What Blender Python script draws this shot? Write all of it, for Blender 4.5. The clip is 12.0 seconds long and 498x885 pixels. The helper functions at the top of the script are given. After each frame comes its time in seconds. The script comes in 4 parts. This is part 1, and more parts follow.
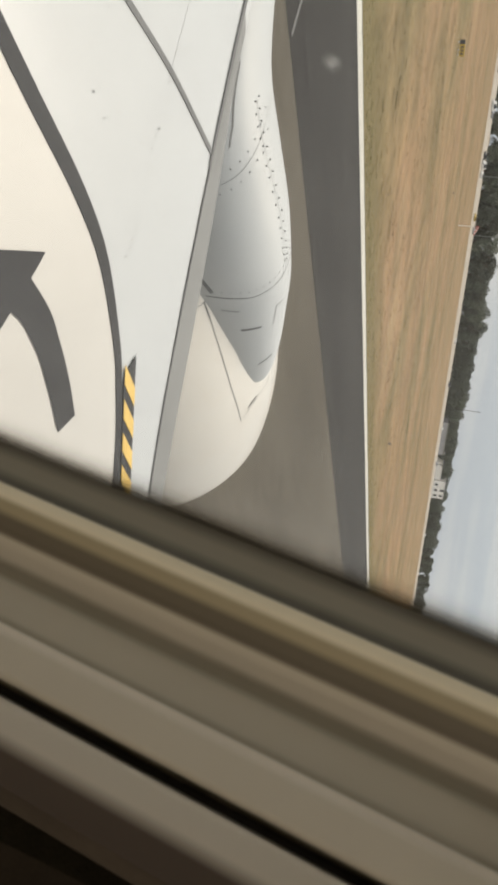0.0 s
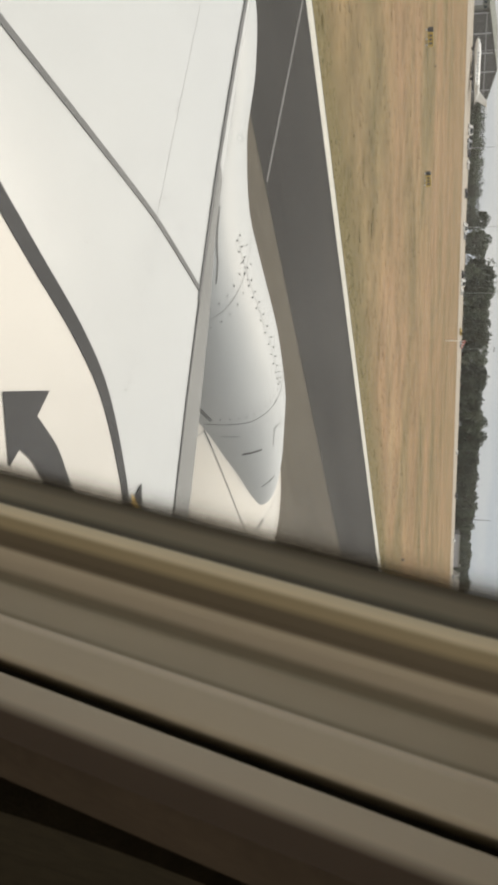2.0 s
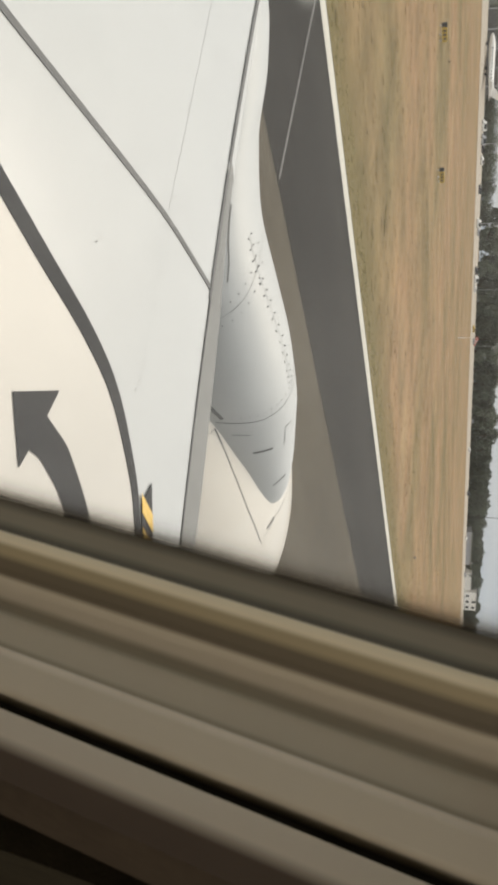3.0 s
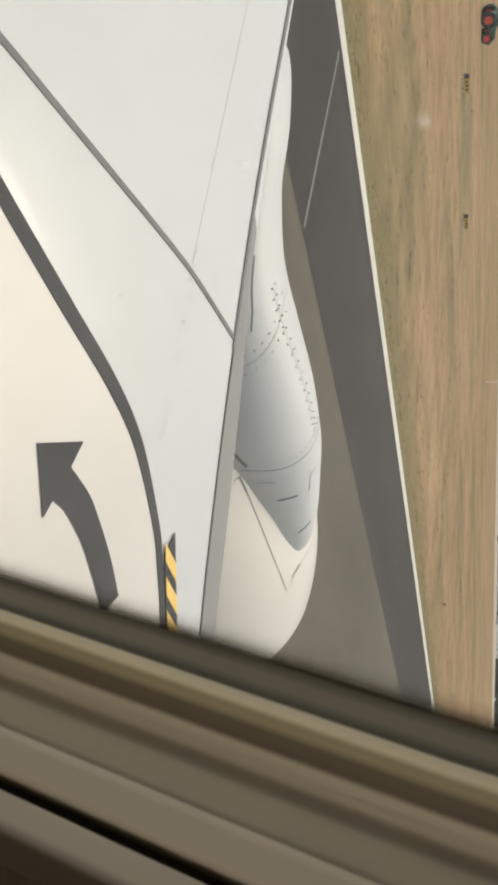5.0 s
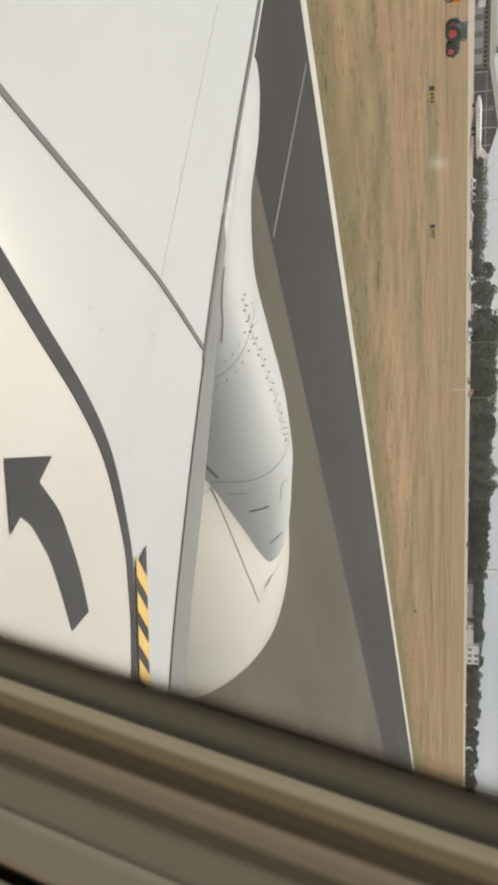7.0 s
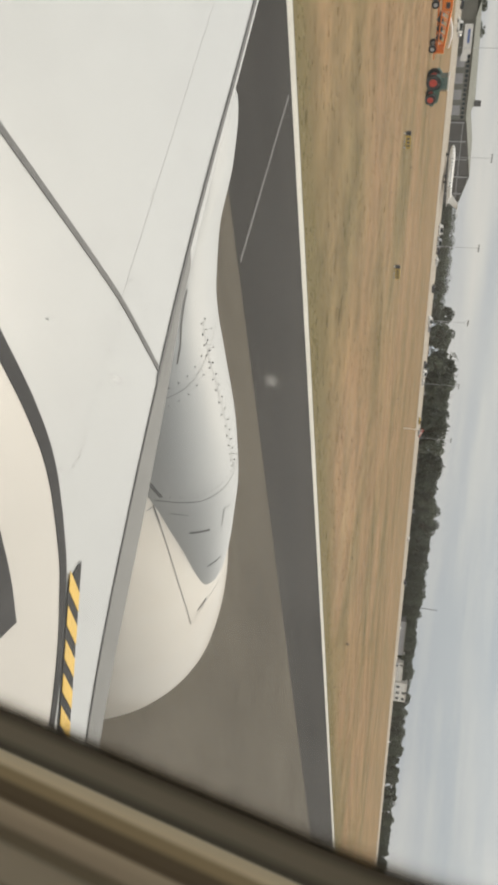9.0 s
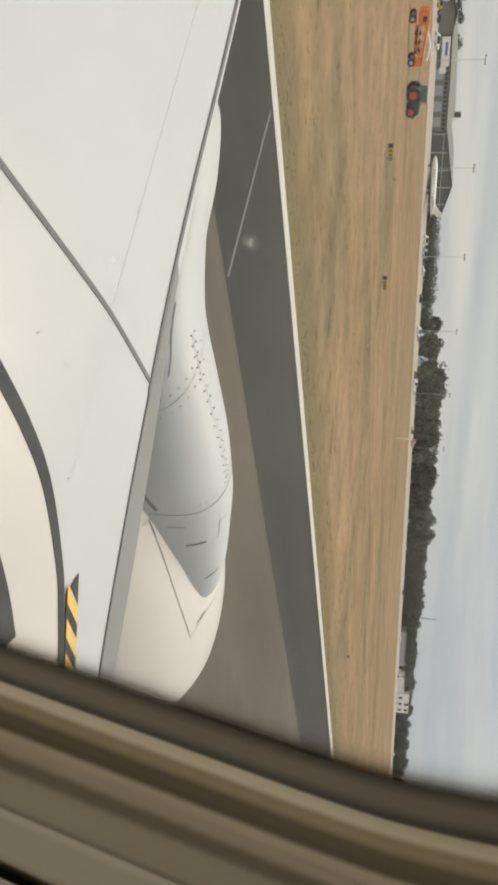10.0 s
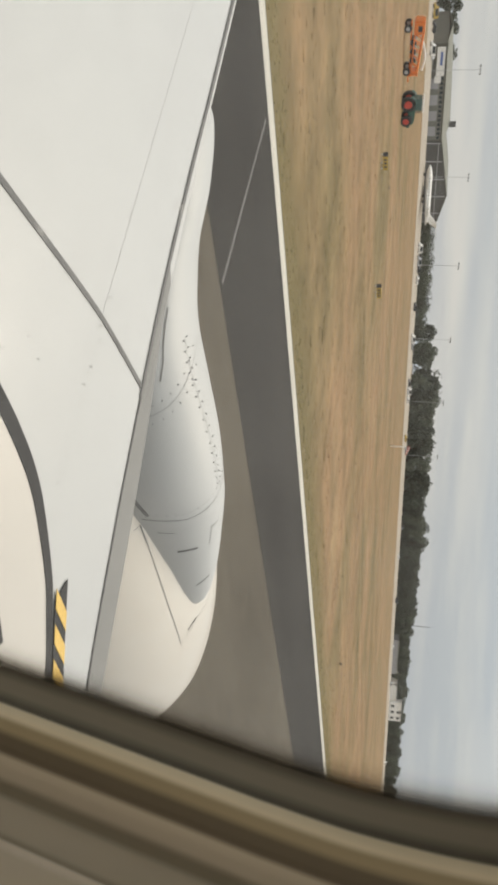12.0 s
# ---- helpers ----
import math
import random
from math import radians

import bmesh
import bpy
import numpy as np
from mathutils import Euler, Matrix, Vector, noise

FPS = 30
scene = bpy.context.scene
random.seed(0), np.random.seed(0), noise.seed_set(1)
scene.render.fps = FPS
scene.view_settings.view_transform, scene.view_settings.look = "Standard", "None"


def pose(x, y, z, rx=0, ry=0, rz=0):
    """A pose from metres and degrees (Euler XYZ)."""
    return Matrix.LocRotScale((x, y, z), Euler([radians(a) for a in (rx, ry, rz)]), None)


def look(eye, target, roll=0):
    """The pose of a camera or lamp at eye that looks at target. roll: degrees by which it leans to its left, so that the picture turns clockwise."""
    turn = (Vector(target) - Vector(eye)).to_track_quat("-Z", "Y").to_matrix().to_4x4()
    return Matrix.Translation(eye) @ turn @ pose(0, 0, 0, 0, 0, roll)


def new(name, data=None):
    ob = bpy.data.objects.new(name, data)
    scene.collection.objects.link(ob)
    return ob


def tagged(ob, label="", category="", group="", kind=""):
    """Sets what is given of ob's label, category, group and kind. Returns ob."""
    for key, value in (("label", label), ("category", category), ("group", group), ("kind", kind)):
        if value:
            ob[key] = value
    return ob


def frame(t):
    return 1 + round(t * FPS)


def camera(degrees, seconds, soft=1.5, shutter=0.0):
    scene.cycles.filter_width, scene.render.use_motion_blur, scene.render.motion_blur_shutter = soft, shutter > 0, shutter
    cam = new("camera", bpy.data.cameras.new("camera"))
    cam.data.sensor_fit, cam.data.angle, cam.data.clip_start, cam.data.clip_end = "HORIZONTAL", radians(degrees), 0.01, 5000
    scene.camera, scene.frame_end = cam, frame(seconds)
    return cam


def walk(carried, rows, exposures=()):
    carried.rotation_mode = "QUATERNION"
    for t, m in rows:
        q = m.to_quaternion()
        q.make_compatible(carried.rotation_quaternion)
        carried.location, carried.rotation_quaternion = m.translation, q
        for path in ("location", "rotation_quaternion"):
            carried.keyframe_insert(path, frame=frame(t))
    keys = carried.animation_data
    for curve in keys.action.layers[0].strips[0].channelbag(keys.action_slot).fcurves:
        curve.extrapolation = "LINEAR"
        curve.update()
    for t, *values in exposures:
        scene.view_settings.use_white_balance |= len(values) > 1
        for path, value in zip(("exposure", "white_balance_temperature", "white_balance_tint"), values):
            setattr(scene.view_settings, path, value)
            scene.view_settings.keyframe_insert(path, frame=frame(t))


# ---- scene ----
cam = camera(33.2, 12.0, soft=3.6)
cam.data.dof.use_dof, cam.data.dof.focus_distance, cam.data.dof.aperture_fstop = True, 8.0, 52.0


def held(x, y, z, heading, pitch, lean):
    """A pose from the place, the heading (degrees from ahead towards the wing tip), the tilt and the lean."""
    a, p = radians(heading), radians(pitch)
    way = Vector((math.cos(p) * math.cos(a), math.cos(p) * math.sin(a), math.sin(p)))
    eye = Vector((x, y, z))
    return look(eye, eye + way, lean)


PATH = [  # seconds, place in the airliner, heading, tilt, lean
    (0, 0.0934, 0.0556, 4.2122, 28.07, -12.86, 99.55),
    (0.5, 0.0823, 0.0354, 4.2023, 28.21, -13.46, 97.32),
    (1, 0.0657, 0.0092, 4.2040, 31.78, -12.36, 94.48),
    (1.5, 0.0631, -0.0019, 4.2350, 35.01, -13.70, 93.12),
    (2, 0.0564, -0.0199, 4.2436, 37.04, -14.23, 92.45),
    (2.5, 0.0563, 0.0013, 4.2464, 37.30, -15.25, 92.59),
    (3, 0.0609, -0.0004, 4.2446, 36.77, -15.03, 92.70),
    (5, 0.0463, 0.0107, 4.2610, 39.90, -16.98, 91.68),
    (5.5, 0.0481, 0.0224, 4.2625, 40.72, -15.74, 91.34),
    (6, 0.0438, 0.0180, 4.2630, 40.24, -15.10, 91.82),
    (6.5, 0.0546, 0.0315, 4.2506, 40.35, -15.08, 91.25),
    (8.5, 0.0373, 0.0350, 4.2696, 41.67, -13.44, 92.39),
    (9, 0.0171, 0.0329, 4.2743, 42.30, -11.66, 95.97),
    (9.5, 0.0591, 0.0467, 4.2660, 45.13, -13.41, 90.77),
    (10, 0.0246, -0.0046, 4.2830, 43.41, -11.30, 93.84),
    (10.5, 0.0274, -0.0116, 4.3235, 44.84, -10.05, 92.11),
    (11, 0.0418, -0.0029, 4.2961, 44.64, -10.83, 93.52),
    (11.5, 0.0210, -0.0148, 4.3094, 45.17, -9.63, 93.27),
    (12, 0.0381, 0.0029, 4.2928, 43.91, -10.91, 94.09),
]
EXPOSURES = [(0.0, 0.56, 6760, 10), (6.5, 0.47, 6760, 10), (8.5, 0.44, 6820, 10), (12.0, 0.46, 6840, 10)]
AIR = pose(0, 0, 0, 0, 0, -3.6)  # how the airliner stands on the runway
walk(cam, [(r[0], AIR @ held(*r[1:])) for r in PATH], EXPOSURES)

# ---- light ----
world = bpy.data.worlds.new("sky")
scene.world = world
world.use_nodes = True
wn, wl = world.node_tree.nodes, world.node_tree.links
wn.clear()
w_out = wn.new("ShaderNodeOutputWorld")
w_bg = wn.new("ShaderNodeBackground")
w_sky = wn.new("ShaderNodeTexSky")
w_sky.sky_type = "NISHITA"
w_sky.sun_disc = False
w_sky.sun_elevation = radians(52)
w_sky.sun_rotation = radians(50)
w_sky.air_density, w_sky.dust_density, w_sky.ozone_density = 1.0, 3.0, 1.0
w_co = wn.new("ShaderNodeTexCoord")
w_map = wn.new("ShaderNodeMapping")
w_map.inputs["Scale"].default_value = (1.0, 1.3, 14.0)
w_noise = wn.new("ShaderNodeTexNoise")
w_noise.inputs["Scale"].default_value = 1.6
w_noise.inputs["Detail"].default_value = 7
w_ramp = wn.new("ShaderNodeValToRGB")
w_ramp.color_ramp.elements[0].position, w_ramp.color_ramp.elements[1].position = 0.36, 0.66
w_ramp.color_ramp.elements[0].color = (0.0, 0.0, 0.0, 1)
w_ramp.color_ramp.elements[1].color = (1, 1, 1, 1)
w_cloud = wn.new("ShaderNodeMixRGB")
w_cloud.inputs["Color1"].default_value = (3.0, 3.4, 3.85, 1)
w_cloud.inputs["Color2"].default_value = (4.75, 4.8, 4.75, 1)
w_mix = wn.new("ShaderNodeMixRGB")
w_mix.inputs["Fac"].default_value = 0.92
wl.new(w_co.outputs["Generated"], w_map.inputs["Vector"])
wl.new(w_map.outputs["Vector"], w_noise.inputs["Vector"])
wl.new(w_noise.outputs["Fac"], w_ramp.inputs["Fac"])
wl.new(w_ramp.outputs["Color"], w_cloud.inputs["Fac"])
wl.new(w_sky.outputs["Color"], w_mix.inputs["Color1"])
# the streaks show near the horizon, plain cloud higher up
w_high = wn.new("ShaderNodeMixRGB")
w_high.inputs["Color2"].default_value = (4.2, 4.28, 4.3, 1)
w_lift = wn.new("ShaderNodeMapRange")
w_lift.inputs["From Min"].default_value, w_lift.inputs["From Max"].default_value = 0.2, 0.5
wl.new(w_cloud.outputs["Color"], w_high.inputs["Color1"])
wl.new(w_lift.outputs["Result"], w_high.inputs["Fac"])
wl.new(w_high.outputs["Color"], w_mix.inputs["Color2"])
# an overcast sky grows brighter towards the zenith
w_sep = wn.new("ShaderNodeSeparateXYZ")
w_up = wn.new("ShaderNodeMapRange")
w_up.inputs["From Min"].default_value, w_up.inputs["From Max"].default_value = 0.08, 0.8
w_up.inputs["To Min"].default_value, w_up.inputs["To Max"].default_value = 0.86, 1.7
w_rise = wn.new("ShaderNodeMixRGB")
w_rise.blend_type, w_rise.inputs["Fac"].default_value = "MULTIPLY", 1.0
wl.new(w_co.outputs["Generated"], w_sep.inputs["Vector"])
wl.new(w_sep.outputs["Z"], w_up.inputs["Value"])
wl.new(w_sep.outputs["Z"], w_lift.inputs["Value"])
wl.new(w_mix.outputs["Color"], w_rise.inputs["Color1"])
wl.new(w_up.outputs["Result"], w_rise.inputs["Color2"])
wl.new(w_rise.outputs["Color"], w_bg.inputs["Color"])
w_bg.inputs["Strength"].default_value = 0.122
wl.new(w_bg.outputs["Background"], w_out.inputs["Surface"])

sun = new("sun", bpy.data.lights.new("sun", "SUN"))
sun.data.energy, sun.data.angle, sun.data.color = 0.95, radians(28), (1.0, 0.90, 0.76)
sun.matrix_world = look((0, 0, 60), (0 - 30 * math.sin(radians(50)), 0 - 30 * math.cos(radians(50)), 60 - 38), 0)


# added fill lamps, unseen, at the far cabin wall brighten the window lining
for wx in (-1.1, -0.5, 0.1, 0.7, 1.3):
    far = new("cabin_fill_light", bpy.data.lights.new("cabin_fill_light", "AREA"))
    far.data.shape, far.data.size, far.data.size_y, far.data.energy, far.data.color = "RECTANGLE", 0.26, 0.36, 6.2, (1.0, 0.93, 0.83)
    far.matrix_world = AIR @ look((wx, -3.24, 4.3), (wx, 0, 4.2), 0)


# ---- materials ----
def mat(name, colour, rough=0.5, metal=0.0, vary=0.12, size=1.0, bump=0.0, bump_size=40.0, second=None, spec=0.5,
        stretch=(1, 1, 1), coat=0.0, random_tint=0.0):
    """A surface with colour that varies at two scales, and fine relief. second: the other colour of its stains."""
    m = bpy.data.materials.new(name)
    m.use_nodes = True
    n, l = m.node_tree.nodes, m.node_tree.links
    b = n["Principled BSDF"]
    b.inputs["Roughness"].default_value, b.inputs["Metallic"].default_value = rough, metal
    b.inputs["Specular IOR Level"].default_value = spec
    b.inputs["Coat Weight"].default_value = coat
    co = n.new("ShaderNodeTexCoord")
    mp = n.new("ShaderNodeMapping")
    mp.inputs["Scale"].default_value = stretch
    l.new(co.outputs["Object"], mp.inputs["Vector"])
    big, fine = n.new("ShaderNodeTexNoise"), n.new("ShaderNodeTexNoise")
    big.inputs["Scale"].default_value, big.inputs["Detail"].default_value = size, 6
    fine.inputs["Scale"].default_value, fine.inputs["Detail"].default_value = size * 9, 5
    l.new(mp.outputs["Vector"], big.inputs["Vector"])
    l.new(mp.outputs["Vector"], fine.inputs["Vector"])
    mean = n.new("ShaderNodeMixRGB")
    mean.inputs["Fac"].default_value = 0.4
    l.new(big.outputs["Fac"], mean.inputs["Color1"])
    l.new(fine.outputs["Fac"], mean.inputs["Color2"])
    ramp = n.new("ShaderNodeValToRGB")
    ramp.color_ramp.elements[0].position, ramp.color_ramp.elements[1].position = 0.34, 0.66
    dark = tuple(c * (1 - vary) for c in colour)
    light = second or tuple(min(1, c * (1 + vary)) for c in colour)
    ramp.color_ramp.elements[0].color = (*dark, 1)
    ramp.color_ramp.elements[1].color = (*light, 1)
    l.new(mean.outputs["Color"], ramp.inputs["Fac"])
    last = ramp.outputs["Color"]
    if random_tint:
        info = n.new("ShaderNodeObjectInfo")
        hsv = n.new("ShaderNodeHueSaturation")
        rng = n.new("ShaderNodeMapRange")
        rng.inputs["To Min"].default_value, rng.inputs["To Max"].default_value = 1 - random_tint, 1 + random_tint
        l.new(info.outputs["Random"], rng.inputs["Value"])
        l.new(rng.outputs["Result"], hsv.inputs["Value"])
        l.new(last, hsv.inputs["Color"])
        last = hsv.outputs["Color"]
    l.new(last, b.inputs["Base Color"])
    if bump:
        bn = n.new("ShaderNodeTexNoise")
        bn.inputs["Scale"].default_value, bn.inputs["Detail"].default_value = bump_size, 4
        l.new(mp.outputs["Vector"], bn.inputs["Vector"])
        bp = n.new("ShaderNodeBump")
        bp.inputs["Strength"].default_value, bp.inputs["Distance"].default_value = bump, 0.02
        l.new(bn.outputs["Fac"], bp.inputs["Height"])
        l.new(bp.outputs["Normal"], b.inputs["Normal"])
    return m


M = {
    "wing_grey": mat("wing_grey_paint", (0.525, 0.534, 0.526), 0.22, vary=0.05, size=0.8, coat=0.3),
    "wing_white": mat("wing_white_paint", (0.565, 0.54, 0.495), 0.32, vary=0.04, size=1.2),
    "hull": mat("unseen_fuselage_grey", (0.27, 0.27, 0.265), 0.35, vary=0.05, size=0.6),
    "cowl": mat("cowl_white_paint", (0.68, 0.625, 0.54), 0.30, vary=0.06, size=0.45, coat=0.15, second=(0.74, 0.705, 0.635)),
    "pylon": mat("pylon_grey_paint", (0.52, 0.53, 0.525), 0.45, vary=0.04, size=1.5, spec=0.3),
    "slat": mat("slat_grey_metal", (0.25, 0.25, 0.242), 0.6, spec=0.12, vary=0.07, size=3.0, stretch=(1, 1, 1)),
    "slat_white": mat("slat_pale_paint", (0.56, 0.565, 0.555), 0.32, vary=0.04, size=2.0),
    "line": mat("dark_grey_marking", (0.052, 0.052, 0.053), 0.7, vary=0.12, size=6.0, spec=0.15),
    "line_grey": mat("mid_grey_marking", (0.17, 0.17, 0.168), 0.7, vary=0.12, size=6.0, spec=0.15),
    "seal": mat("grey_sealant", (0.11, 0.11, 0.108), 0.7, vary=0.15, size=8.0, spec=0.2),
    "faint": mat("faint_skin_seam", (0.485, 0.492, 0.486), 0.22, vary=0.12, size=5.0, coat=0.3),
    "seam": mat("panel_gap", (0.18, 0.18, 0.176), 0.8, vary=0.15, size=8.0, spec=0.15),
    "rivet": mat("fastener_metal", (0.12, 0.12, 0.12), 0.55, metal=0.2, vary=0.2, size=20),
    "yellow": mat("yellow_marking", (0.75, 0.49, 0.10), 0.5, vary=0.12, size=9.0),
    "inlet": mat("inlet_metal", (0.55, 0.55, 0.55), 0.25, metal=0.9, vary=0.05, size=3),
    "dark": mat("dark_cavity", (0.02, 0.02, 0.02), 0.7, vary=0.2, size=5),
    "rubber": mat("black_rubber", (0.03, 0.03, 0.03), 0.7, vary=0.2, size=8),
    "gasket": mat("grey_window_gasket", (0.135, 0.123, 0.10), 0.6, vary=0.10, size=20),
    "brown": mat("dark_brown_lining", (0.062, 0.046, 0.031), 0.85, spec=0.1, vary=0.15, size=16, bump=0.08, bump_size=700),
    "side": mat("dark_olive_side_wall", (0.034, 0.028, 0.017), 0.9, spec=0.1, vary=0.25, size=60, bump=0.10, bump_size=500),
    "cabin": mat("cabin_lining", (0.35, 0.33, 0.29), 0.6, vary=0.06, size=3),
    "carpet": mat("cabin_carpet", (0.05, 0.05, 0.06), 0.9, vary=0.2, size=30),
    "asphalt": mat("dark_asphalt", (0.043, 0.041, 0.038), 0.9, spec=0.12, vary=0.3, size=0.3, bump=0.4, bump_size=30, stretch=(0.12, 1, 1)),
    "concrete": mat("worn_pale_asphalt", (0.108, 0.095, 0.075), 0.9, spec=0.12, vary=0.22, size=0.3, bump=0.3, bump_size=30, stretch=(0.35, 1, 1)),
    "white_line": mat("runway_white_paint", (0.52, 0.50, 0.44), 0.7, vary=0.16, size=1.5, stretch=(0.3, 1, 1)),
    "road": mat("road_grey", (0.16, 0.155, 0.15), 0.85, vary=0.12, size=0.3),
    "sand": mat("pale_gravel", (0.37, 0.325, 0.265), 0.9, vary=0.12, size=0.3),
    "bark": mat("tree_bark", (0.09, 0.07, 0.05), 0.9, vary=0.2, size=4),
    "leaf": mat("tree_foliage", (0.12, 0.13, 0.10), 0.85, vary=0.35, size=0.8, random_tint=0.25),
}


def grass_material(name, tufts=0.0):
    """Dry grass: patches, streaks along the runway and clumps. tufts: how far one tuft differs from the next."""
    m = bpy.data.materials.new(name)
    m.use_nodes = True
    n, l = m.node_tree.nodes, m.node_tree.links
    b = n["Principled BSDF"]
    b.inputs["Roughness"].default_value = 0.95
    b.inputs["Specular IOR Level"].default_value = 0.1
    co = n.new("ShaderNodeTexCoord")

    def noise_of(scale, stretch, detail=6):
        mp = n.new("ShaderNodeMapping")
        mp.inputs["Scale"].default_value = stretch
        t = n.new("ShaderNodeTexNoise")
        t.inputs["Scale"].default_value, t.inputs["Detail"].default_value = scale, detail
        l.new(co.outputs["Object"], mp.inputs["Vector"])
        l.new(mp.outputs["Vector"], t.inputs["Vector"])
        return t.outputs["Fac"]

    def ramp_of(fac, *stops):
        r = n.new("ShaderNodeValToRGB")
        while len(r.color_ramp.elements) < len(stops):
            r.color_ramp.elements.new(0.5)
        for e, (p, c) in zip(r.color_ramp.elements, stops):
            e.position, e.color = p, (*c, 1)
        l.new(fac, r.inputs["Fac"])
        return r.outputs["Color"]

    base = ramp_of(noise_of(0.10, (0.5, 0.5, 1), 5), (0.34, (0.190, 0.150, 0.080)), (0.46, (0.248, 0.178, 0.098)), (0.58, (0.280, 0.186, 0.108)), (0.74, (0.300, 0.228, 0.132)))
    patch = ramp_of(noise_of(0.42, (0.9, 0.5, 1), 8), (0.30, (0.76, 0.78, 0.74)), (0.5, (0.99, 0.98, 0.97)), (0.70, (1.18, 1.16, 1.13)))
    grain = ramp_of(noise_of(0.30, (0.03, 0.8, 1), 4), (0.32, (0.80, 0.81, 0.77)), (0.5, (1.0, 0.985, 0.97)), (0.68, (1.15, 1.13, 1.12)))
    clump = ramp_of(noise_of(2.0, (1.0, 0.8, 1), 5), (0.32, (0.84, 0.85, 0.81)), (0.5, (1.0, 1.0, 1.0)), (0.70, (1.14, 1.12, 1.10)))
    zero, one, two = n.new("ShaderNodeMixRGB"), n.new("ShaderNodeMixRGB"), n.new("ShaderNodeMixRGB")
    for x in (zero, one, two):
        x.blend_type, x.inputs["Fac"].default_value = "MULTIPLY", 1.0
    l.new(base, zero.inputs["Color1"])
    l.new(clump, zero.inputs["Color2"])
    l.new(zero.outputs["Color"], one.inputs["Color1"])
    l.new(patch, one.inputs["Color2"])
    l.new(one.outputs["Color"], two.inputs["Color1"])
    l.new(grain, two.inputs["Color2"])
    # greener growth along the paved edge
    sep = n.new("ShaderNodeSeparateXYZ")
    l.new(co.outputs["Object"], sep.inputs["Vector"])
    near = n.new("ShaderNodeMapRange")
    near.inputs["From Min"].default_value, near.inputs["From Max"].default_value = 26.5, 21.4
    l.new(sep.outputs["Y"], near.inputs["Value"])
    green = n.new("ShaderNodeMixRGB")
    green.inputs["Color2"].default_value = (0.165, 0.138, 0.066, 1)
    l.new(near.outputs["Result"], green.inputs["Fac"])
    l.new(two.outputs["Color"], green.inputs["Color1"])
    last = green.outputs["Color"]
    if tufts:
        geo, hsv, rng = n.new("ShaderNodeNewGeometry"), n.new("ShaderNodeHueSaturation"), n.new("ShaderNodeMapRange")
        rng.inputs["To Min"].default_value, rng.inputs["To Max"].default_value = 1 - tufts, 1 + tufts
        l.new(geo.outputs["Random Per Island"], rng.inputs["Value"])
        l.new(rng.outputs["Result"], hsv.inputs["Value"])
        l.new(last, hsv.inputs["Color"])
        last = hsv.outputs["Color"]
    l.new(last, b.inputs["Base Color"])
    bn = noise_of(1.4, (1, 1, 1), 9)
    bp = n.new("ShaderNodeBump")
    bp.inputs["Strength"].default_value, bp.inputs["Distance"].default_value = 0.3, 0.1
    l.new(bn, bp.inputs["Height"])
    l.new(bp.outputs["Normal"], b.inputs["Normal"])
    return m


M["grass"] = grass_material("dry_grass")
M["tuft"] = grass_material("dry_grass_tufts", 0.07)


def glass_material():
    m = bpy.data.materials.new("window_pane")
    m.use_nodes = True
    n, l = m.node_tree.nodes, m.node_tree.links
    n.remove(n["Principled BSDF"])
    tr, gl, mx = n.new("ShaderNodeBsdfTransparent"), n.new("ShaderNodeBsdfGlossy"), n.new("ShaderNodeMixShader")
    tr.inputs["Color"].default_value = (0.97, 0.97, 0.96, 1)
    gl.inputs["Roughness"].default_value = 0.05
    mx.inputs["Fac"].default_value = 0.004
    # fine scratches and smudges scatter a little daylight
    haze, veil = n.new("ShaderNodeBsdfTranslucent"), n.new("ShaderNodeMixShader")
    haze.inputs["Color"].default_value = (0.9, 0.9, 0.88, 1)
    co, dirt, rp = n.new("ShaderNodeTexCoord"), n.new("ShaderNodeTexNoise"), n.new("ShaderNodeMapRange")
    dirt.inputs["Scale"].default_value, dirt.inputs["Detail"].default_value = 24, 4
    rp.inputs["From Min"].default_value, rp.inputs["From Max"].default_value = 0.35, 0.75
    rp.inputs["To Min"].default_value, rp.inputs["To Max"].default_value = 0.010, 0.026
    l.new(co.outputs["Object"], dirt.inputs["Vector"])
    l.new(dirt.outputs["Fac"], rp.inputs["Value"])
    l.new(rp.outputs["Result"], veil.inputs["Fac"])
    l.new(tr.outputs[0], veil.inputs[1])
    l.new(haze.outputs[0], veil.inputs[2])
    l.new(veil.outputs[0], mx.inputs[1])
    l.new(gl.outputs[0], mx.inputs[2])
    l.new(mx.outputs[0], n["Material Output"].inputs["Surface"])
    return m


M["glass"] = glass_material()


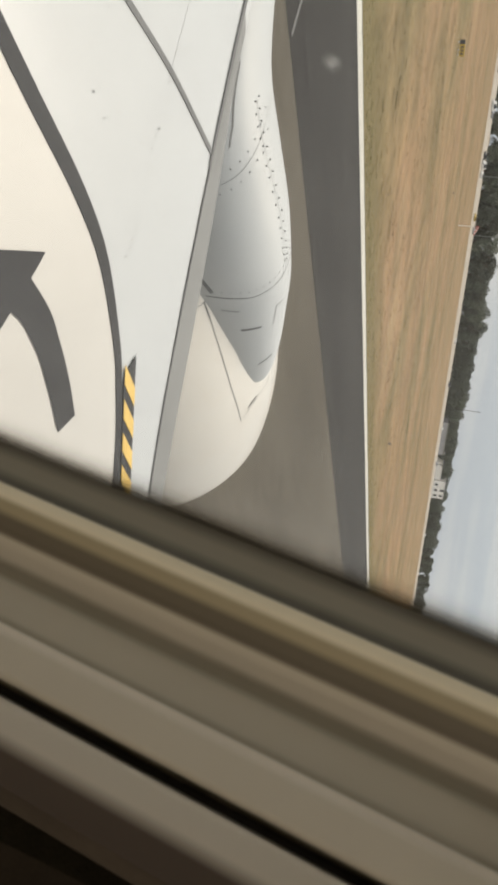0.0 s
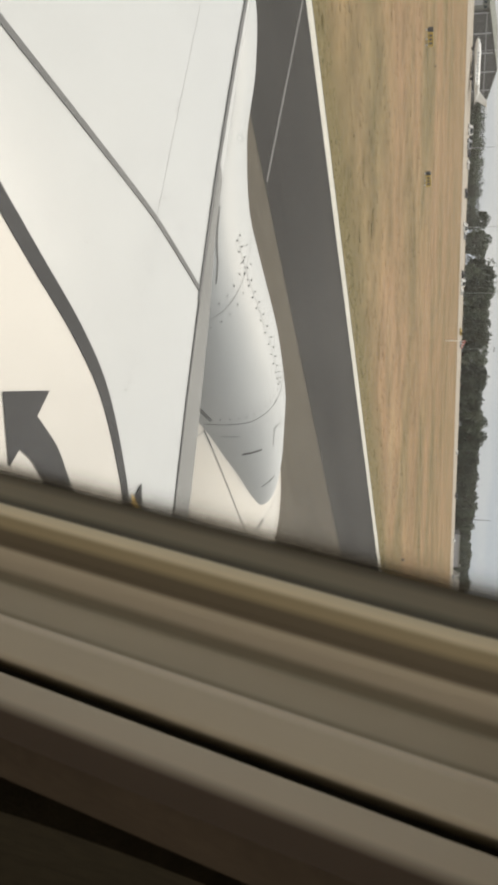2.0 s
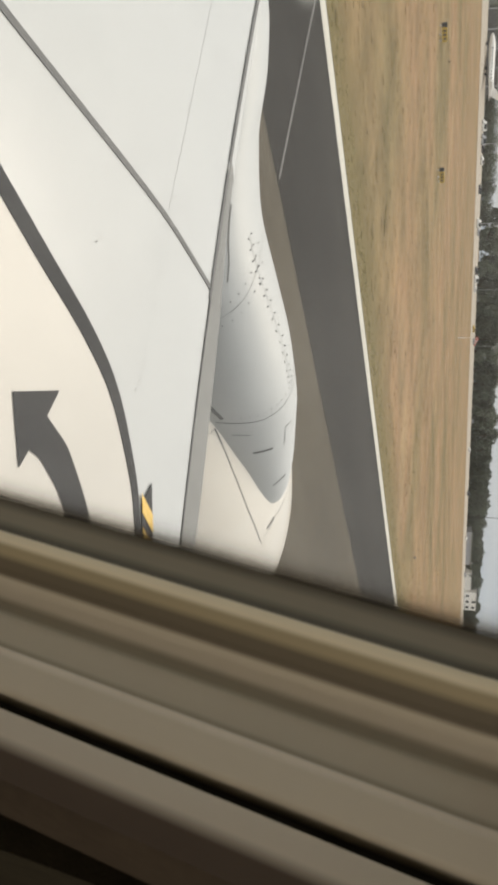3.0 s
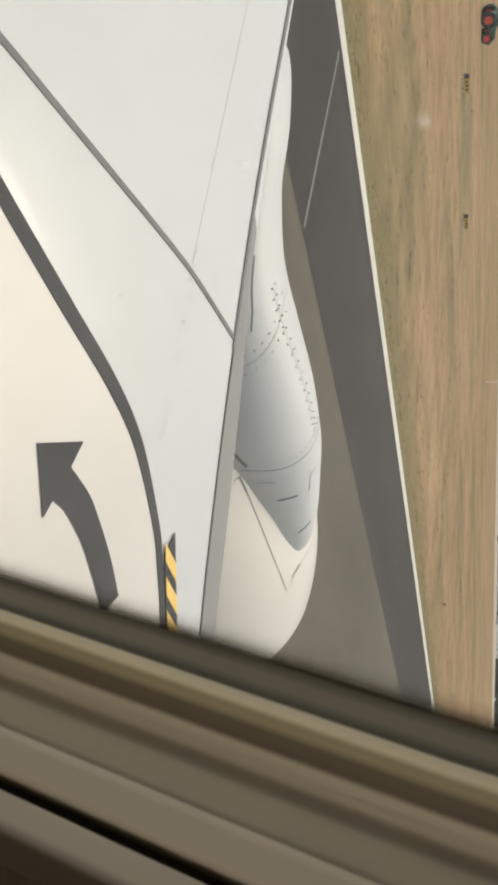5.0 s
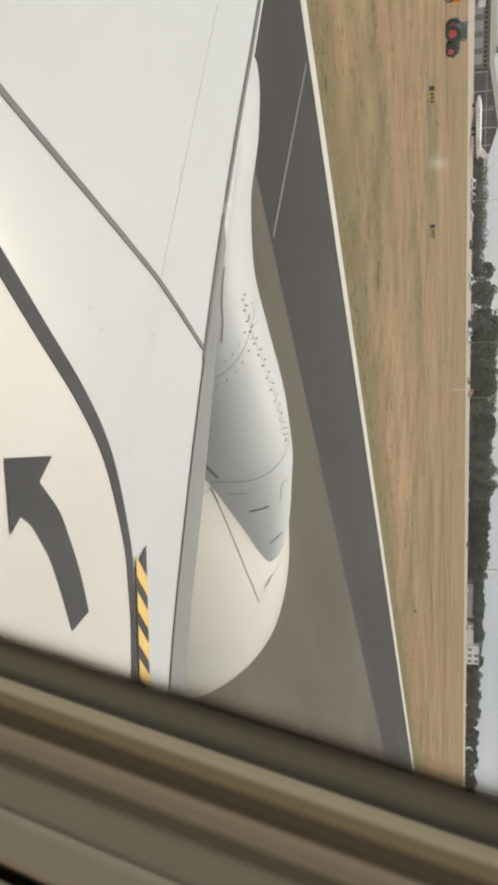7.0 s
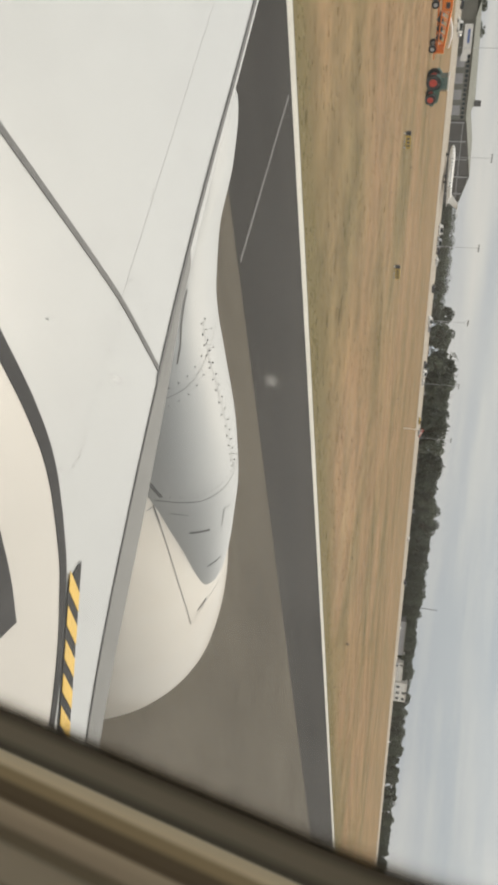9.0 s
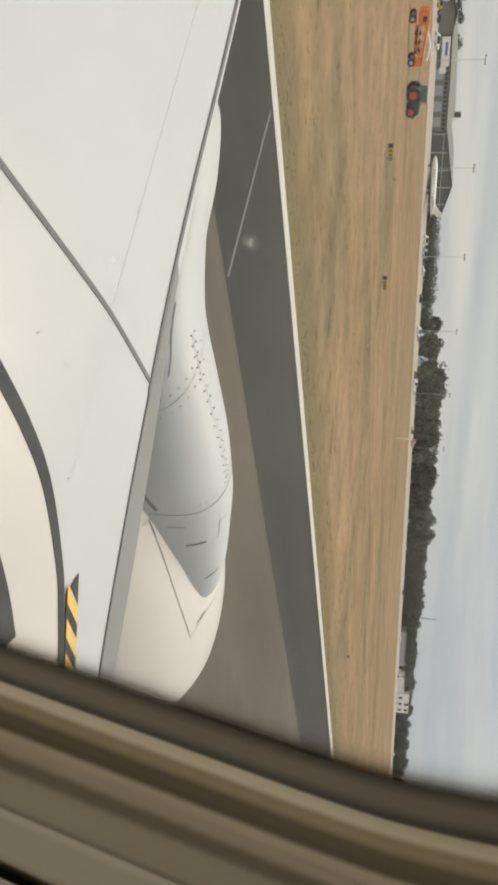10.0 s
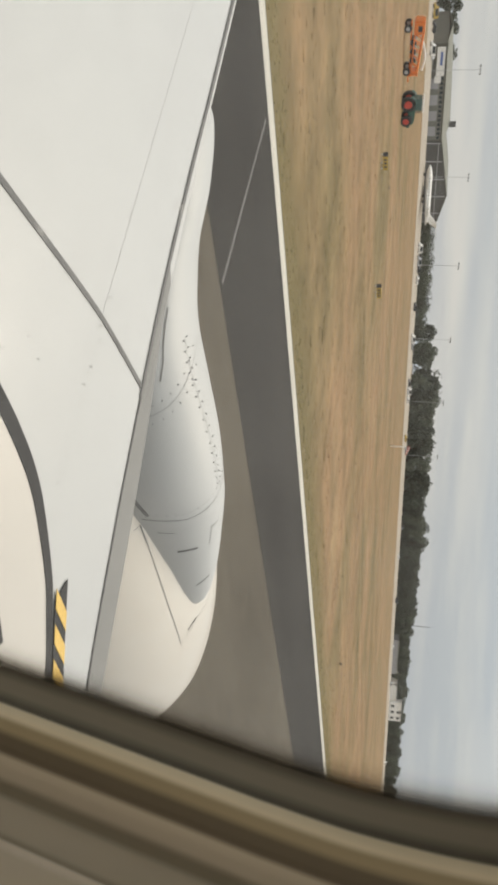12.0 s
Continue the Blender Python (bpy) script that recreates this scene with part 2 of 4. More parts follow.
def smudge_material():
    """A greasy spot that scatters light at its middle and fades out."""
    m = bpy.data.materials.new("pane_smudge")
    m.use_nodes = True
    n, l = m.node_tree.nodes, m.node_tree.links
    n.remove(n["Principled BSDF"])
    tr, sc, mx = n.new("ShaderNodeBsdfTransparent"), n.new("ShaderNodeBsdfTranslucent"), n.new("ShaderNodeMixShader")
    co, mp, gr, ml = n.new("ShaderNodeTexCoord"), n.new("ShaderNodeMapping"), n.new("ShaderNodeTexGradient"), n.new("ShaderNodeMath")
    sc.inputs["Color"].default_value = (0.85, 0.85, 0.82, 1)
    gr.gradient_type, ml.operation = "QUADRATIC_SPHERE", "MULTIPLY"
    mp.inputs["Scale"].default_value = (330, 330, 330)
    ml.inputs[1].default_value = 0.35
    l.new(co.outputs["Object"], mp.inputs["Vector"])
    l.new(mp.outputs["Vector"], gr.inputs["Vector"])
    l.new(gr.outputs["Fac"], ml.inputs[0])
    l.new(ml.outputs["Value"], mx.inputs["Fac"])
    l.new(tr.outputs[0], mx.inputs[1])
    l.new(sc.outputs[0], mx.inputs[2])
    l.new(mx.outputs[0], n["Material Output"].inputs["Surface"])
    return m


M["smudge"] = smudge_material()


def edge_blur_material():
    """Painted blurred shade of the frame edge, thinner towards the pane's clear middle."""
    m = bpy.data.materials.new("painted_edge_blur")
    m.use_nodes = True
    n, l = m.node_tree.nodes, m.node_tree.links
    n.remove(n["Principled BSDF"])
    at, rg, tint = n.new("ShaderNodeAttribute"), n.new("ShaderNodeMapRange"), n.new("ShaderNodeMixRGB")
    film, dense, mx = n.new("ShaderNodeBsdfTransparent"), n.new("ShaderNodeBsdfDiffuse"), n.new("ShaderNodeMixShader")
    at.attribute_name, rg.interpolation_type = "cover", "SMOOTHSTEP"
    thick = n.new("ShaderNodeMapRange")
    thick.inputs["From Min"].default_value, thick.inputs["From Max"].default_value = 0.45, 1.0
    tint.inputs["Color1"].default_value, tint.inputs["Color2"].default_value = (1, 1, 1, 1), (0.26, 0.235, 0.20, 1)
    dense.inputs["Color"].default_value = (0.10, 0.088, 0.068, 1)
    l.new(at.outputs["Fac"], rg.inputs["Value"])
    l.new(rg.outputs["Result"], tint.inputs["Fac"])
    l.new(tint.outputs["Color"], film.inputs["Color"])
    l.new(at.outputs["Fac"], thick.inputs["Value"])
    l.new(thick.outputs["Result"], mx.inputs["Fac"])
    l.new(film.outputs[0], mx.inputs[1])
    l.new(dense.outputs[0], mx.inputs[2])
    l.new(mx.outputs[0], n["Material Output"].inputs["Surface"])
    return m


M["edge_blur"] = edge_blur_material()


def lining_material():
    """Moulded window lining: colour and painted shade change softly with depth into the wall."""
    m = mat("window_lining_with_shade", (0.3, 0.27, 0.22), 0.65, vary=0.06, size=14, spec=0.22, bump=0.015, bump_size=700)
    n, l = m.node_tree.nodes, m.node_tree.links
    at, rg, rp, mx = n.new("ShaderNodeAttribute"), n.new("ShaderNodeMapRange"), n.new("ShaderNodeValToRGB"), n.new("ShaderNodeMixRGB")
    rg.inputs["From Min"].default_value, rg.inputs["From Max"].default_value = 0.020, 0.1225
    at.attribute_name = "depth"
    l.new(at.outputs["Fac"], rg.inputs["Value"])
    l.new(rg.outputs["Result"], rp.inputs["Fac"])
    # the dark tones paint the steps' and groove's shade; pale paints the lip's highlight
    brown, rail, black, beige, pale, step_shade, bead, rubber, inner = (0.10, 0.073, 0.053), (0.66, 0.585, 0.47), (0.020, 0.014, 0.009), (0.60, 0.53, 0.41), (0.82, 0.73, 0.60), (0.17, 0.14, 0.095), (0.88, 0.78, 0.57), (0.31, 0.282, 0.22), (0.64, 0.575, 0.455)
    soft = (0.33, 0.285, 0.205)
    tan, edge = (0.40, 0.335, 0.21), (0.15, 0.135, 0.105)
    # rail fades to brown as painted shade where it turns away
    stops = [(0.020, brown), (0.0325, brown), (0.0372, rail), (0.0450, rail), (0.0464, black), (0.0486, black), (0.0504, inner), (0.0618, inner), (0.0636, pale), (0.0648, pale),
             (0.0657, soft), (0.0674, beige), (0.0745, beige), (0.0768, soft), (0.0795, soft), (0.0822, beige), (0.0885, beige), (0.0907, step_shade), (0.0965, step_shade), (0.0985, tan), (0.1010, tan),
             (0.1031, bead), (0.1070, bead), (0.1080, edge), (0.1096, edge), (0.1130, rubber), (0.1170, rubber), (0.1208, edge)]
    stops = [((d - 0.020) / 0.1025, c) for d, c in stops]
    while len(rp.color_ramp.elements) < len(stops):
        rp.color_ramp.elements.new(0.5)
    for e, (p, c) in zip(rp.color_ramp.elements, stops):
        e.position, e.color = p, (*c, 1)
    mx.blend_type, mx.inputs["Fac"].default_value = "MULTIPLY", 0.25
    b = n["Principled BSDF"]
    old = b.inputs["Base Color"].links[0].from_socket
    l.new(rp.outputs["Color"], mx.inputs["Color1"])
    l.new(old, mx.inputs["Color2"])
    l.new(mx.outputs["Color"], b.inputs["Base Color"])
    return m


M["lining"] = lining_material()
M.update({
    "grey_clad": mat("grey_cladding", (0.36, 0.36, 0.37), 0.6, vary=0.06, size=0.4),
    "pale_clad": mat("pale_cladding", (0.58, 0.57, 0.54), 0.6, vary=0.06, size=0.4),
    "hangar_wall": mat("grey_green_cladding", (0.18, 0.182, 0.16), 0.65, vary=0.10, size=0.5),
    "roof_green": mat("grey_green_roof", (0.165, 0.17, 0.14), 0.7, vary=0.10, size=0.3, stretch=(6, 1, 1)),
    "shed_dark": mat("dark_hangar_front", (0.11, 0.107, 0.102), 0.7, vary=0.15, size=0.6),
    "dark_glass": mat("dark_window_glass", (0.05, 0.06, 0.065), 0.15, vary=0.2, size=0.7),
    "teal_glass": mat("teal_window_glass", (0.10, 0.16, 0.155), 0.15, vary=0.2, size=0.7),
    "steel": mat("galvanised_steel", (0.42, 0.43, 0.44), 0.4, metal=0.6, vary=0.1, size=3),
    "plain_white": mat("white_paint", (0.78, 0.77, 0.74), 0.4, vary=0.05, size=2),
    "blue": mat("blue_sign_paint", (0.10, 0.16, 0.38), 0.5, vary=0.08, size=3),
    "orange": mat("orange_vehicle_paint", (0.78, 0.22, 0.04), 0.35, vary=0.10, size=1.5),
    "green": mat("green_vehicle_paint", (0.04, 0.115, 0.085), 0.4, vary=0.15, size=1.5),
    "red": mat("red_paint", (0.55, 0.06, 0.04), 0.5, vary=0.12, size=2),
    "car_dark": mat("dark_car_paint", (0.05, 0.05, 0.055), 0.3, vary=0.1, size=2),
    "car_grey": mat("silver_car_paint", (0.40, 0.41, 0.42), 0.3, metal=0.3, vary=0.06, size=2),
    "sign_yellow": mat("yellow_sign_face", (0.48, 0.33, 0.07), 0.5, vary=0.10, size=3),
})


def blade_material(name, low, mid, high):
    """Grass whose tone differs from tuft to tuft."""
    m = bpy.data.materials.new(name)
    m.use_nodes = True
    n, l = m.node_tree.nodes, m.node_tree.links
    b = n["Principled BSDF"]
    b.inputs["Roughness"].default_value, b.inputs["Specular IOR Level"].default_value = 0.9, 0.1
    geo, rp = n.new("ShaderNodeNewGeometry"), n.new("ShaderNodeValToRGB")
    rp.color_ramp.elements.new(0.5)
    for e, c in zip(rp.color_ramp.elements, (low, mid, high)):
        e.color = (*c, 1)
    l.new(geo.outputs["Random Per Island"], rp.inputs["Fac"])
    l.new(rp.outputs["Color"], b.inputs["Base Color"])
    return m


M["blade_green"] = blade_material("greenish_grass_blades", (0.16, 0.135, 0.066), (0.20, 0.165, 0.08), (0.25, 0.20, 0.105))

# ---- building helpers ----
def mesh_of(name, bm, material):
    data = bpy.data.meshes.new(name)
    bm.normal_update()
    bm.to_mesh(data)
    bm.free()
    for mt in material if isinstance(material, (list, tuple)) else [material]:
        data.materials.append(mt)
    return data


def part(name, bm, material, parent=None, label="", smooth=False):
    """Links a bmesh as one mesh object under a thing or a part."""
    data = mesh_of(name, bm, material)
    if smooth:
        for p in data.polygons:
            p.use_smooth = True
    ob = new(name, data)
    ob.parent = parent
    if label:
        ob["label"] = label
    return ob


def shared(name, data, parent, m):
    ob = new(name, data)
    ob.parent = parent
    ob.matrix_local = m
    return ob


def thing(name, label, category, place=(0, 0, 0), group="", kind="", turn=0):
    ob = new(name)
    ob.empty_display_size = 0.2
    ob.matrix_world = pose(*place, 0, 0, turn)
    return tagged(ob, label, category, group, kind)


def curve_at(xs, ys, x):
    """A smooth curve through a few given stations."""
    if x <= xs[0]:
        return ys[0] + (ys[1] - ys[0]) / (xs[1] - xs[0]) * (x - xs[0])
    if x >= xs[-1]:
        return ys[-1] + (ys[-1] - ys[-2]) / (xs[-1] - xs[-2]) * (x - xs[-1])
    i = max(k for k in range(len(xs) - 1) if xs[k] <= x)

    def slope(k):
        if k == 0:
            return (ys[1] - ys[0]) / (xs[1] - xs[0])
        if k == len(xs) - 1:
            return (ys[-1] - ys[-2]) / (xs[-1] - xs[-2])
        a, b = (ys[k] - ys[k - 1]) / (xs[k] - xs[k - 1]), (ys[k + 1] - ys[k]) / (xs[k + 1] - xs[k])
        return 0 if a * b <= 0 else 2 * a * b / (a + b)
    h = xs[i + 1] - xs[i]
    t = (x - xs[i]) / h
    return ((2 * t ** 3 - 3 * t * t + 1) * ys[i] + (t ** 3 - 2 * t * t + t) * h * slope(i)
            + (3 * t * t - 2 * t ** 3) * ys[i + 1] + (t ** 3 - t * t) * h * slope(i + 1))


def loft(bm, rows, closed=False, cap=False, index=0):
    """Faces between rows of points."""
    vs = [[bm.verts.new(p) for p in row] for row in rows]
    n = len(rows[0])
    for a, b in zip(vs, vs[1:]):
        for i in range(n if closed else n - 1):
            j = (i + 1) % n
            f = bm.faces.new((a[i], a[j], b[j], b[i]))
            f.material_index = index
    if cap:
        bm.faces.new(list(reversed(vs[0])))
        bm.faces.new(vs[-1])
    return vs


def block(bm, x0, x1, y0, y1, z0, z1, bevel=0.0, index=0):
    made = bmesh.ops.create_cube(bm, size=1.0, matrix=Matrix.Translation(((x0 + x1) / 2, (y0 + y1) / 2, (z0 + z1) / 2)) @ Matrix.Diagonal((x1 - x0, y1 - y0, z1 - z0, 1)))
    faces = {f for v in made["verts"] for f in v.link_faces}
    for f in faces:
        f.material_index = index
    if bevel:
        edges = list({e for v in made["verts"] for e in v.link_edges})
        got = bmesh.ops.bevel(bm, geom=edges, offset=bevel, segments=2, affect="EDGES")
        for f in got["faces"]:
            f.material_index = index


def tube(bm, a, b, ra, rb=None, sides=12, cap=True, index=0):
    """A round bar between two points."""
    a, b = Vector(a), Vector(b)
    rb = ra if rb is None else rb
    q = (b - a).to_track_quat("Z", "Y").to_matrix()
    rows = []
    for p, r in ((a, ra), (b, rb)):
        rows.append([p + q @ Vector((r * math.cos(2 * math.pi * k / sides), r * math.sin(2 * math.pi * k / sides), 0)) for k in range(sides)])
    vs = loft(bm, rows, closed=True, index=index)
    if cap:
        for f in (bm.faces.new(list(reversed(vs[0]))), bm.faces.new(vs[1])):
            f.material_index = index

# ---- the airfield ----
def box_sheet(name, x0, x1, y0, y1, z0, z1, material, label, category):
    bm = bmesh.new()
    block(bm, x0, x1, y0, y1, z0, z1)
    return tagged(part(name, bm, material), label, category, kind="structure")


def ground_z(x, y):
    if 23 < y < 120:
        return 0.06 * noise.noise((x * 0.11, y * 0.2, 0.3)) + 0.02 * noise.noise((x * 0.5, y * 0.5, 2.3))
    if y > 430:  # the land falls away behind the trees
        return BANK - min(30.0, (y - 430) * 0.1)
    return BANK * min(1, max(0, (y - 312) / 32))


def bank_z(y):
    """The height of the gravel road, which climbs away from the grass."""
    return 0.05 + BANK * min(1, max(0, (y - 312) / 32))


BANK = 2.0  # how far the land beyond the grass lies above it


def build_ground():
    bm = bmesh.new()
    xs = [-4800, -1500, -500, -200, -60] + [-40 + 4 * k for k in range(61)] + [260, 400, 700, 1200, 2500, 4800]
    ys = [-4800, -1000, -60, 0, 21.3] + [21.6 + 1.5 * k for k in range(61)] + [125, 150, 185, 230, 312, 344, 430, 560, 730, 1200, 4800]
    rows = []
    for x in xs:
        row = []
        for y in ys:
            z = ground_z(x, y)
            row.append((x, y, z))
        rows.append(row)
    loft(bm, rows)
    g = part("ground", bm, M["grass"], smooth=True)
    tagged(g, "dry brown airfield grass reaching to the horizon", "grass", kind="structure")


build_ground()
box_sheet("runway", -900, 1500, 13.9, 21.36, -0.2, 0.02, M["asphalt"], "dark grey asphalt shoulder strip of the runway", "runway")
box_sheet("runway_centre", -900, 1500, -60, 13.9, -0.2, 0.022, M["concrete"], "worn pale brown asphalt of the runway", "runway")
box_sheet("runway_edge_line", -900, 1500, 20.56, 21.28, 0.0, 0.026, M["white_line"], "weathered white painted runway edge line", "marking")


# ---- the airliner ----
plane = thing("airliner", "white and pale grey airliner wing, engine and cabin window", "aircraft")
plane.matrix_world = AIR

DARK_Y, DARK_X = (-0.2, 0.9, 1.6, 2.2, 2.76, 3.45, 4.0, 4.45, 16.5), (5.35, 4.18, 3.455, 2.98, 2.588, 2.165, 1.87, 1.63, -5.5)
SLAT_Y, SLAT_W = (0.3, 1.6, 2.2, 2.7, 3.2, 4.4, 16.5), (0.325, 0.32, 0.325, 0.275, 0.14, 0.082, 0.07)


def dark_x(y):
    return curve_at(DARK_Y, DARK_X, y)


def slat_w(y):
    return curve_at(SLAT_Y, SLAT_W, y)


def wing_z(x, y):
    return 2.90 + 0.09 * (y - 1.2)


def build_wing():
    bm = bmesh.new()
    rows = []
    for k in range(60):
        y = -0.12 + 16.42 * (k / 59) ** 1.5
        chord = 6.2 - 0.27 * y
        x0 = dark_x(y)
        top = [(0.0, 0), (0.02, 0), (0.2, 0), (0.5, 0), (1, 0), (1.6, 0), (2.4, 0), (3.4, -0.02), (4.6, -0.08), (chord, -0.25)]
        low = [(chord, -0.28), (3.5, -0.48), (1.5, -0.6), (0.4, -0.5), (0.0, -0.30)]
        rows.append([(x0 - s, y, wing_z(x0 - s, y) + z) for s, z in top + low])
    loft(bm, rows, closed=True, cap=True)
    wing = part("wing", bm, M["wing_grey"], plane, "pale grey painted wing upper skin")
    # slats
    for name, y0, y1, mt, lab in (("inboard_slat", 0.32, 3.3, M["slat"], "bare grey metal inboard slat"), ("outboard_slat", 3.3, 16.2, M["slat_white"], "pale painted outboard slat")):
        bm = bmesh.new()
        rows = []
        for k in range(40):
            y = y0 + (y1 - y0) * k / 39
            x0, w = dark_x(y) + 0.004, slat_w(y)
            z0 = wing_z(x0, y)
            sec = [(0, 0.002), (0.5 * w, -0.002), (0.85 * w, -0.008), (0.96 * w, -0.02), (w, -0.045), (w * 0.98, -0.09), (0.7 * w, -0.16), (0.1 * w, -0.24), (0, -0.24)]
            rows.append([(x0 + a, y, z0 + b) for a, b in sec])
        loft(bm, rows, closed=True, cap=True)
        part(name, bm, mt, wing, lab, smooth=False)
    return wing


wing = build_wing()


def ribbon(name, pts, widths, material, parent, label="", lift=0.003, thick=0.003, steps=12, surface=wing_z):
    """A flat painted band that follows the wing along a few stations."""
    n = len(pts)
    ts = list(range(n))
    px, py = [p[0] for p in pts], [p[1] for p in pts]
    ws = widths if isinstance(widths, (list, tuple)) else [widths] * n
    rows = []

    def bend(v, t):
        i = min(n - 2, max(0, int(t)))
        u = t - i
        p0, p1, p2, p3 = v[max(0, i - 1)], v[i], v[i + 1], v[min(n - 1, i + 2)]
        return p1 + 0.5 * u * (p2 - p0 + u * (2 * p0 - 5 * p1 + 4 * p2 - p3 + u * (3 * (p1 - p2) + p3 - p0)))
    total = (n - 1) * steps
    for k in range(total + 1):
        t = k / steps
        x, y = bend(px, t), bend(py, t)
        dx, dy = bend(px, t + 0.01) - bend(px, t - 0.01), bend(py, t + 0.01) - bend(py, t - 0.01)
        d = math.hypot(dx, dy) or 1
        w = curve_at(ts, ws, t) / 2
        nx, ny = -dy / d * w, dx / d * w
        a, b = (x + nx, y + ny), (x - nx, y - ny)
        rows.append([(a[0], a[1], surface(*a) + lift), (b[0], b[1], surface(*b) + lift), (b[0], b[1], surface(*b) + lift - thick), (a[0], a[1], surface(*a) + lift - thick)])
    bm = bmesh.new()
    loft(bm, rows, closed=True, cap=True)
    return part(name, bm, material, parent, label)


CURVE = [(0.6, 1.665), (1.0, 1.74), (1.21, 1.763), (1.56, 1.798), (1.95, 1.838), (2.26, 1.824), (2.61, 1.717), (2.79, 1.622), (2.967, 1.507), (3.187, 1.324), (3.45, 1.06)]
ribbon("walkway_line", CURVE, [0.055, 0.055, 0.058, 0.062, 0.062, 0.058, 0.05, 0.048, 0.045, 0.045, 0.045], M["line"], wing, "dark grey curved walkway line", lift=0.006)
ribbon("boundary_line", [(0.2, 1.70), (0.82, 2.012), (1.07, 2.13), (1.385, 2.278), (1.81, 2.475), (2.1, 2.597), (2.588, 2.762)], 0.024, M["line_grey"], wing, "thin dark grey straight walkway line", lift=0.004)
ribbon("slat_gap", [(dark_x(y) + 0.002, y) for y in (0.4, 1.0, 1.6, 2.2, 2.76)], 0.012, M["seal"], wing, "dark gap behind the slat", lift=0.005)
ribbon("slat_seal", [(dark_x(y) - 0.006, y) for y in (2.72, 3.2, 3.7, 4.4, 6, 9, 13, 16)], [0.02, 0.03, 0.032, 0.03, 0.03, 0.03, 0.03, 0.03], M["line_grey"], wing, "grey line along the leading edge", lift=0.006)


ribbon("skin_seam", [(1.09, 4.58), (1.38, 3.97), (1.66, 3.375), (1.93, 2.805), (2.04, 2.57)], 0.006, M["faint"], wing, lift=0.0009, thick=0.0006)


def root_patch():
    bm = bmesh.new()
    cx, cy = [p[0] for p in CURVE], [p[1] for p in CURVE]
    rows = []
    for k in range(61):
        x = -1.0 + 4.6 * k / 60
        y1 = curve_at(cx, cy, x) if x > 0.6 else 1.66
        rows.append([(x, -0.1 + (y1 + 0.1) * j / 12, wing_z(x, -0.1 + (y1 + 0.1) * j / 12) + 0.0025) for j in range(13)])
    loft(bm, rows)
    part("root_panel", bm, M["wing_white"], wing, "glossy cream-white panel at the wing root")


root_patch()


def arrow():
    bm = bmesh.new()
    head = [(1.752, 1.410), (1.946, 1.583), (1.952, 1.480), (1.952, 1.345), (1.950, 1.273)]
    outer_x, outer_y = (1.952, 2.108, 2.243, 2.41, 2.567), (1.480, 1.490, 1.468, 1.425, 1.367)
    inner_x, inner_y = (1.952, 2.04, 2.165, 2.34, 2.517), (1.345, 1.362, 1.356, 1.316, 1.261)
    def v(x, y):
        return bm.verts.new((x, y, wing_z(x, y) + 0.006))
    h = [v(*p) for p in head]
    bm.faces.new(h)
    last = None
    for k in range(25):
        t = k / 24 * 4
        st = (0, 1, 2, 3, 4)
        a = (curve_at(st, outer_x, t), curve_at(st, outer_y, t))
        b = (curve_at(st, inner_x, t), curve_at(st, inner_y, t))
        pair = (v(*a), v(*b))
        if last:
            bm.faces.new((last[0], last[1], pair[1], pair[0]))
        last = pair
    bmesh.ops.recalc_face_normals(bm, faces=bm.faces)
    part("escape_arrow", bm, M["line"], wing, "dark grey curved escape arrow")


arrow()


def hazard():
    a, b = Vector((2.742, 1.745, 0)), Vector((3.42, 1.262, 0))
    u = (b - a).normalized()
    n = Vector((-u.y, u.x, 0))
    base = bmesh.new()
    def quad(bm, pts, lift):
        low = [bm.verts.new((p.x, p.y, wing_z(p.x, p.y) + lift - 0.002)) for p in pts]
        up = [bm.verts.new((p.x, p.y, wing_z(p.x, p.y) + lift)) for p in pts]
        bm.faces.new(up)
        for i in range(4):
            j = (i + 1) % 4
            bm.faces.new((low[i], low[j], up[j], up[i]))
    w0, w1 = -0.035, 0.066
    L = (b - a).length
    quad(base, [a + n * w0 + u * 0.06, b + n * w0, b + n * w1, a + n * w1], 0.007)
    part("hazard_band", base, M["line"], wing, "black band of the striped hazard marking")
    k = 0
    s = 0.0
    while s < L - 0.15:
        bm = bmesh.new()
        quad(bm, [a + u * (s + 0.01) + n * (w0 + 0.004), a + u * (s + 0.095) + n * (w0 + 0.004), a + u * (s + 0.225) + n * (w1 - 0.004), a + u * (s + 0.14) + n * (w1 - 0.004)], 0.010)
        part("hazard_stripe", bm, M["yellow"], wing, "slanting yellow hazard stripe" if k == 0 else "")
        s += 0.15
        k += 1


hazard()

def specks():
    r = random.Random(9)
    fl = bmesh.new()
    bmesh.ops.create_circle(fl, cap_ends=True, segments=7, radius=0.0036)
    data = mesh_of("stain_speck", fl, M["seal"])
    for k in range(60):
        t = r.random()
        x, y = 1.80 + 0.576 * t + r.gauss(0, 0.012), 3.05 - 1.09 * t + r.gauss(0, 0.015)
        if r.random() < 0.2:
            x, y = r.uniform(1.5, 3.0), r.uniform(2.0, 2.8)
        if x > dark_x(y) - 0.05:
            continue
        shared("stain_speck", data, wing, Matrix.Translation((x, y, wing_z(x, y) + 0.004)) @ Matrix.Diagonal((r.uniform(0.5, 1.3), r.uniform(0.5, 1.6), 1, 1)))


specks()
# fasteners along the slat
rv = bmesh.new()
bmesh.ops.create_circle(rv, cap_ends=True, segments=6, radius=0.004)
slat_rivet = mesh_of("slat_fastener", rv, M["rivet"])
for k in range(22):
    y = 2.72 + 0.02 * k
    shared("slat_fastener", slat_rivet, wing, Matrix.Translation((dark_x(y) + 0.03, y, wing_z(0, y) + 0.003)))

